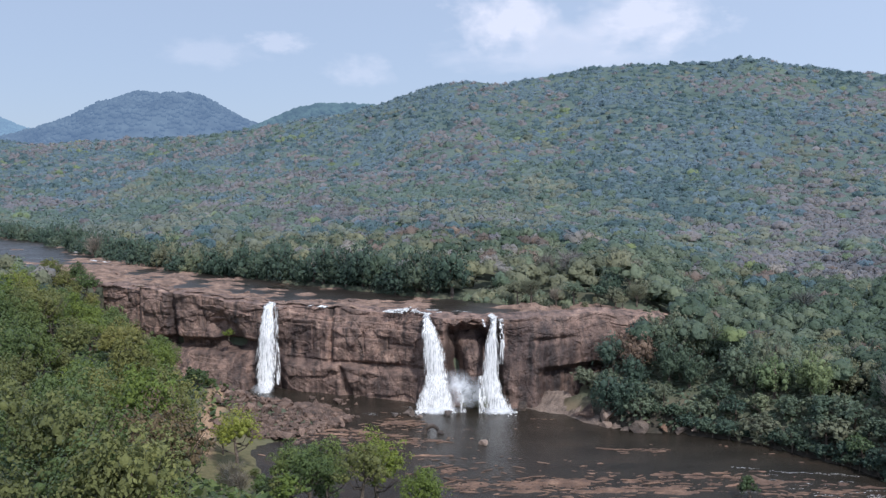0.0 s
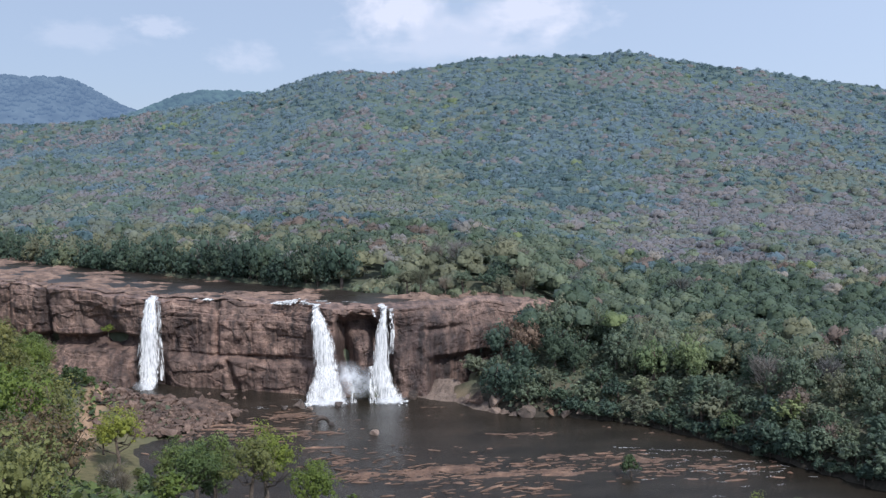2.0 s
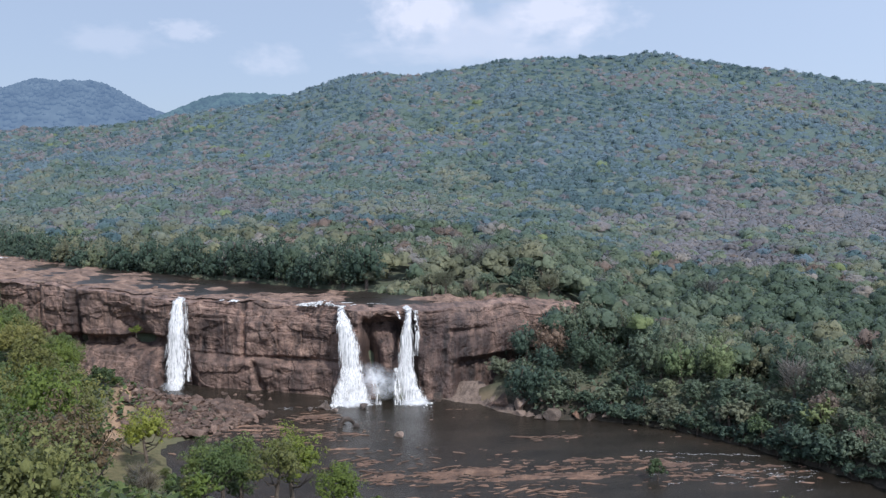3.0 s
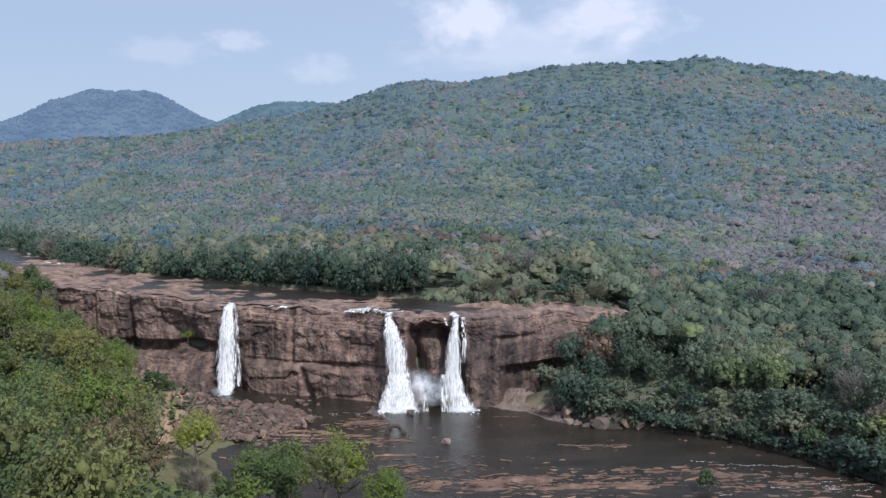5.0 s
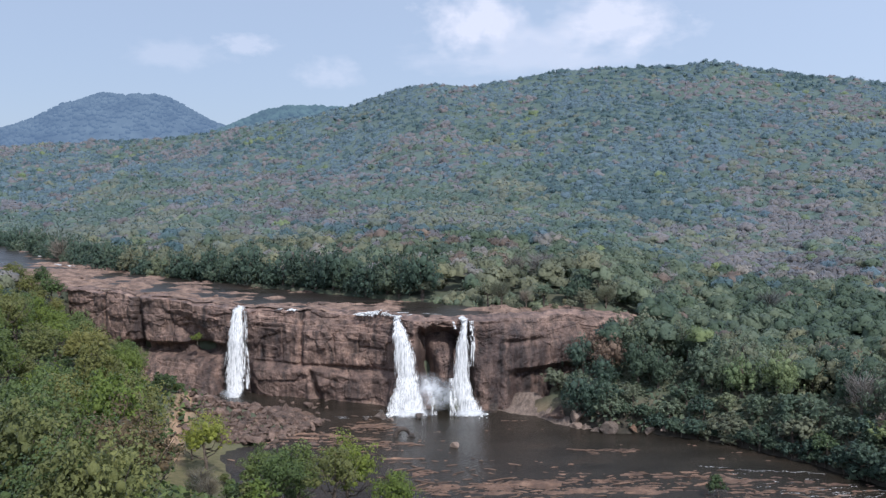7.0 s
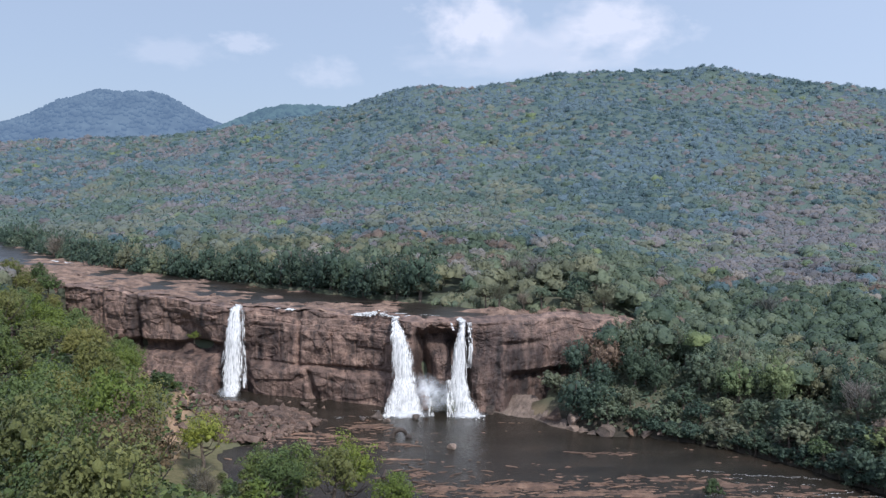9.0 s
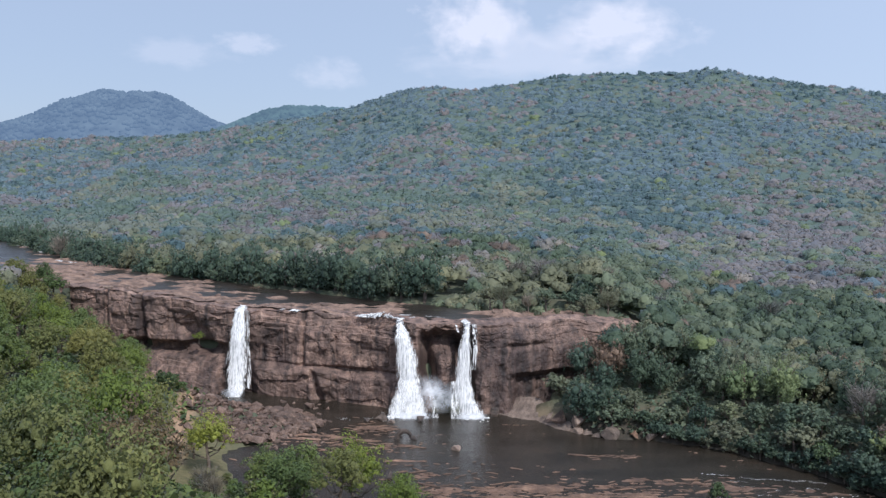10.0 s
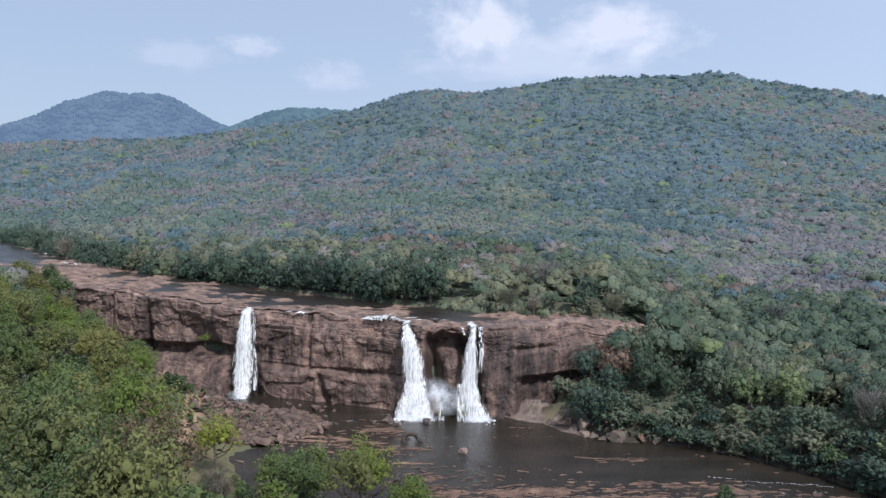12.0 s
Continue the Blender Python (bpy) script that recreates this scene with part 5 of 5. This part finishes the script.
for s in np.arange(20, step[-1], 6.4):
    x, y = np.interp(s, step, line[:, 0]), np.interp(s, step, line[:, 1])
    far_right = x > 14
    k = choose({"edge": 7, "bare": 0.9 if far_right else 0.05, "bush": 1.2})
    plant(k, "grey" if k == "bare" else choose({"dark": 7, "green": 2, "olive": 3 if far_right else 0.5}), x + rng.normal(0, 1.2), y + 3.4 + rng.normal(0, 1.2), rng.uniform(1.25, 1.7) * (0.6 if far_right else 1), "at the forest edge above the river", "trees at the forest edge", rng.uniform(0.8, 1.25), sink=2.8 if not far_right else 1.2)
for s in np.arange(170, step[-1] - 12, 9.5):
    x, y = np.interp(s, step, line[:, 0]), np.interp(s, step, line[:, 1])
    plant("bush", choose({"dark": 4, "green": 2}), x + rng.normal(0, 1), y + 2.6 + rng.normal(0, 0.8), rng.uniform(0.9, 1.5), "at the forest edge above the river", "bushes at the forest edge", sink=0.6)
for x, y in ((27, 252), (33, 250), (38, 248.5), (44, 248), (22, 254), (50, 249), (56, 247), (17, 258), (25, 243), (30, 241.5), (35, 242.5), (40, 243), (45, 244.5), (28, 246), (51, 243), (21.5, 247), (57, 241), (48, 240)):
    plant(choose({"round": 3, "bush": 2, "bare": 0.4}), choose({"olive": 5, "green": 1.5, "russet": 0.5}) if x != 33 else "grey", x, y, rng.uniform(0.5, 0.78), "on the rock dome by the falls", "trees at the forest edge", sink=float(ground(np.array([float(x)]), np.array([float(y)]))[0] - g1(shelf_height, x, y)) + 0.3)

for x, y, s in ((-56, 171, 0.7), (-52.5, 161, 0.75), (-47, 151, 0.75), (-42.5, 145, 0.7), (-62, 190, 0.85), (-61, 180, 0.8), (-58, 168, 0.85), (-54.5, 157, 0.8), (-51, 148, 0.75), (-64, 199, 0.8)):
    plant("near", choose({"green": 3, "olive": 3, "bright": 2}), x, y, s, "beside the sandy path", "trees on the near slope")
for x, y, s in ((-58.5, 203, 1.2), (-60, 210, 1.1), (-59.5, 196, 1.0), (-58.5, 186, 0.9), (-56, 170, 1.0), (-48, 152, 1.1)):
    plant("bush", choose({"green": 3, "dark": 3}), x, y, s, "beside the sandy path", "trees by the clearing")

# low growth under the trees
n = 26000
x, y = np.concatenate([rng.uniform(-130, -10, n), rng.uniform(26, 150, n)]), np.concatenate([rng.uniform(50, 260, n), rng.uniform(90, 262, n)])
z = ground(x, y)
near, bank = line_distance(x, y, NEAR), line_distance(x, y, RIGHT)
ok = ~within(x, y, POOL) & ~within(x, y, SHELF_RING) & (line_distance(x, y, CLIFF) > 7) & np.where(x < 0, (near > 12) & ~((near < 24) & (x > -50)) & (x < -0.2 * y), (bank > 0.4) & (bank < 48) & (z > 0.1) & (line_distance(x, y, LEDGE) > 6) & (x > 34 + 0.5 * (y - 215)))
x, y, z = x[ok], y[ok], z[ok]
pick = rng.integers(0, 4, len(x))
for i, k in enumerate(("green", "dark", "olive", "green")):
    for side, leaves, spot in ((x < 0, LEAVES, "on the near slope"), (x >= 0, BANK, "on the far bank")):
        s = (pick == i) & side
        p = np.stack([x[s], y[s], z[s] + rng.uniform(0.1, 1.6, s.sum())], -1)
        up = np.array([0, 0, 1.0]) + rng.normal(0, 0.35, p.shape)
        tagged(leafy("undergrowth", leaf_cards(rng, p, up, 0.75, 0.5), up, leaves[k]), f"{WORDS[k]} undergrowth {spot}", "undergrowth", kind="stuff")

# ---- forest on the hills ----
rng = np.random.default_rng(4)
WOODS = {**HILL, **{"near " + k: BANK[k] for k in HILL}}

def canopy_template(lobes, leaves, leaf):
    """One crown of radius one: a heap of leafy lobes, closed above and open below, with loose leaf clumps on it."""
    way = rng.normal(0, 1, (lobes, 3))
    way[:, 2] = np.abs(way[:, 2]) * 0.8 + 0.1
    way /= np.linalg.norm(way, axis=1)[:, None]
    c = way * rng.uniform(0.5, 0.68, (lobes, 1)) * [1, 1, 0.8]
    k = rng.uniform(0.3, 0.46, lobes)
    c, k = np.concatenate([c, [[0, 0, 0.05]]]), np.append(k, 0.66)
    v, f, n, base = [], [], [], 0
    for centre, radius in zip(c, k):
        p = ICO * radius * rng.uniform(0.66, 1.18, (len(ICO), 1)) + centre
        up = p[ICO_TRI].mean(1) - centre
        tri = ICO_TRI[(up[:, 2] > -0.45 * radius) & (np.linalg.norm(p[ICO_TRI].mean(1) / [0.55, 0.55, 0.55], axis=1) > 1 if radius < 0.6 else up[:, 2] > -radius)]
        v.append(p), f.append(tri + base), n.append(ICO * 0.7 + p * 0.45 + [0, -0.1, 0.4])
        base += len(p)
    pick = rng.integers(0, len(c), leaves)
    d = rng.normal(0, 1, (leaves, 3))
    d[:, 2] = np.abs(d[:, 2]) - 0.25
    d /= np.linalg.norm(d, axis=1)[:, None]
    p = c[pick] + d * k[pick, None] * rng.uniform(0.95, 1.25, (leaves, 1))
    q = leaf_cards(rng, p, d, leaf, 0.6)
    v.append(q.reshape(-1, 3))
    quad = np.arange(4 * leaves).reshape(-1, 4) + base
    f.append(np.concatenate([quad[:, [0, 1, 2]], quad[:, [0, 2, 3]]]))
    n.append(np.repeat(d * 0.8 + p * 0.4 + [0, 0, 0.2] + rng.normal(0, 0.4, p.shape), 4, axis=0))
    n = np.concatenate(n)
    f = np.concatenate(f)
    v = np.concatenate(v)
    used, f = np.unique(f, return_inverse=True)
    return v[used], f.reshape(-1, 3), (n / np.linalg.norm(n, axis=1)[:, None])[used]

CROWNS = [[canopy_template(lobes, leaves, leaf) for _ in range(6)] for lobes, leaves, leaf in ((9, 240, 0.08), (4, 60, 0.1), (2, 20, 0.13))]

def step_up(x, lo, hi):
    t = np.clip((x - lo) / (hi - lo), 0, 1)
    return t * t * (3 - 2 * t)

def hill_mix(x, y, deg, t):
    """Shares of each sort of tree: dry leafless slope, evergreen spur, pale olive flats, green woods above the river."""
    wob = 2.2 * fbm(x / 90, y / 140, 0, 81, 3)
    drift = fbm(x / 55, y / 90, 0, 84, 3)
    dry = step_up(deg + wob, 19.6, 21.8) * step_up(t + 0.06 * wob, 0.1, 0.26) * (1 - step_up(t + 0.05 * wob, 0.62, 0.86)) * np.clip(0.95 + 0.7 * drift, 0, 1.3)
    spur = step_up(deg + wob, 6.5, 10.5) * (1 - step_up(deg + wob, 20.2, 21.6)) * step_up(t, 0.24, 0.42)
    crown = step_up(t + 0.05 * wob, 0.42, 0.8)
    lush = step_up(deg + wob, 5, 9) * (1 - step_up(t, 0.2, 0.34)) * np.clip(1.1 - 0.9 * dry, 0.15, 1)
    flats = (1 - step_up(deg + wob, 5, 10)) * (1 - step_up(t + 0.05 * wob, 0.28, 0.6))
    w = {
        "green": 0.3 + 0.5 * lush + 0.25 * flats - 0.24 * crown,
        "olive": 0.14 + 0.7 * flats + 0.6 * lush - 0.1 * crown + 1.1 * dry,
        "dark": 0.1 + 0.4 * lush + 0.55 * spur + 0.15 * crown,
        # bluest leaves take over up the hill, painting haze that thickens with distance
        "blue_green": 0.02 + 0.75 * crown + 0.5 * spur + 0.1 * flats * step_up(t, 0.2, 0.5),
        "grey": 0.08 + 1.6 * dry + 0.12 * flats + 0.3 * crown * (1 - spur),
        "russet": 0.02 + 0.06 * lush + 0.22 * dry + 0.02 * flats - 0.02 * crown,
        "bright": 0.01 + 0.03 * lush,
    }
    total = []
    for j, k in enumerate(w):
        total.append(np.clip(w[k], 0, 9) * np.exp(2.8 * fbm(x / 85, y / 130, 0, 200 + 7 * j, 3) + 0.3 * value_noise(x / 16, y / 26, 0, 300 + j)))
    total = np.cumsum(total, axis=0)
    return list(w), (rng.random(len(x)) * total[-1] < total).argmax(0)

found = []
r = 215.0
while r < 1960:
    gap = np.interp(r, [215, 400, 800, 1500], [5.9, 7.3, 9.9, 13.0])
    n = int(radians(71) * r / gap)
    a = radians(-29.5) + radians(71) * (np.arange(n) + rng.uniform(-0.5, 0.5, n)) / n
    d = r + rng.uniform(-0.5, 0.5, n) * gap
    found.append(np.stack([d * np.sin(a), d * np.cos(a), 0 * d + gap], -1))
    r += gap * 0.93
x, y, gap = np.concatenate(found).T
def lie(x, y):
    """Height, bearing, distance, share of the way up the hill, and whether woods grow there."""
    z, deg, d = ground(x, y), np.degrees(np.arctan2(x, y)), np.hypot(x, y)
    foot, ridge = np.interp(deg, AZ_FOOT, FOOT), np.interp(deg, AZ_CREST, RIDGE)
    bank = line_distance(x, y, RIGHT)
    ok = ~within(x, y, SHELF_RING) & ~within(x, y, POOL) & (line_distance(x, y, TREES) > 3.5) & (line_distance(x, y, CLIFF) > 11) & (z > 5) & (d < ridge + 60)
    ok &= ((d > foot + 3) & (bank > 22)) | ((x > 40) & (bank > 20)) | ((x < -100) & (x < -0.46 * y))
    return z, deg, d, (d - foot) / (ridge - foot), ok

z, deg, d, t, keep = lie(x, y)
x, y, z, gap, deg, d, t = (q[keep] for q in (x, y, z, gap, deg, d, t))
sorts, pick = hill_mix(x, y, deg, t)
reach = np.interp(d, [215, 330, 1500], [11.5, 10.5, 16.5])
emergent = rng.random(len(x)) < 0.05
size = gap * rng.uniform(0.64, 0.9, len(x)) * np.where(emergent, 1.1, 1)
deep = size * rng.uniform(0.8, 1.05, len(x))
height = z + reach * rng.uniform(0, 1, len(x)) * np.interp(d, [300, 480], [0.5, 0.16]) + reach * np.interp(d, [300, 480], [0.56, 0.9]) + np.where(emergent, 0.2 * reach, 0) - deep
# haze-blued hill colours give way to bank leaf colours close to the river
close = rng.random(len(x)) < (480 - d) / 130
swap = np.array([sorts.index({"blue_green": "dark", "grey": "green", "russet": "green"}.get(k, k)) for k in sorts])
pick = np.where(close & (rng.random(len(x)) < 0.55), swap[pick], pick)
level = np.where(d < 420, 0, np.where(d < 760, 1, 2))
shape, turn, tone = rng.integers(0, 6, len(x)), rng.uniform(0, 2 * math.pi, len(x)), rng.random(len(x))
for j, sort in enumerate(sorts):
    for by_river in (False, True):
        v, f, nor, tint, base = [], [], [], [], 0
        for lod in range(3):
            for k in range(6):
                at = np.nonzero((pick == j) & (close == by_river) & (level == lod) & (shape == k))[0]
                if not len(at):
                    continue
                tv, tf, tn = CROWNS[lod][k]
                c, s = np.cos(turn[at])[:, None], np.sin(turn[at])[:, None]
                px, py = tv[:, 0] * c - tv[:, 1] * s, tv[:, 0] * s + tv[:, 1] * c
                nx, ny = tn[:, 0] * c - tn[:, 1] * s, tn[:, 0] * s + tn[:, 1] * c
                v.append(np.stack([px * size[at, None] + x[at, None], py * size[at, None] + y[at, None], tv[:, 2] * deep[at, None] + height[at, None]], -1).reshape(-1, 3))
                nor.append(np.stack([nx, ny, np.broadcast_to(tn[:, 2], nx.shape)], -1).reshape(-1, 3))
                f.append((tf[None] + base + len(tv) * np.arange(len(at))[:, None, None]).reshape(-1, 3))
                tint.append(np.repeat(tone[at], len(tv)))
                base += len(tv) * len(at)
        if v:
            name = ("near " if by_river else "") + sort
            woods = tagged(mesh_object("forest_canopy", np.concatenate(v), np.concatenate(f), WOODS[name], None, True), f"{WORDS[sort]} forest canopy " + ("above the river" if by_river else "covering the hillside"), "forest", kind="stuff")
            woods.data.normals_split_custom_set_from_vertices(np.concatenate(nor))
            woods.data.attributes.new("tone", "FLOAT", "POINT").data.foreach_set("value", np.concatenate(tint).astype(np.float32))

# leaf-coloured sheet added below the crowns to lighten the dark gaps between them
A, R = np.meshgrid(np.radians(np.arange(-30, 42, 0.4)), np.geomspace(225, 1950, 150))
gx, gy = R * np.sin(A), R * np.cos(A)
gz, deg, d, t, inside = lie(gx, gy)
gz = gz + np.interp(d, [250, 1500], [9.5, 16.5]) * (np.interp(d, [280, 480], [0.22, 0.66]) + 0.08 * value_noise(gx / 6, gy / 9, 0, 95))
F = grid_faces(*gx.shape)[:, ::-1]
F = F[(inside & (d > 330)).ravel()[F].all(1)]
used, F = np.unique(F, return_inverse=True)
tagged(mesh_object("understorey", np.stack([gx, gy, gz], -1).reshape(-1, 3)[used], F.reshape(-1, 4), HILL["green"], None, True), "haze-tinted green sheet filling the dark gaps between the hill trees", "undergrowth", kind="stuff")
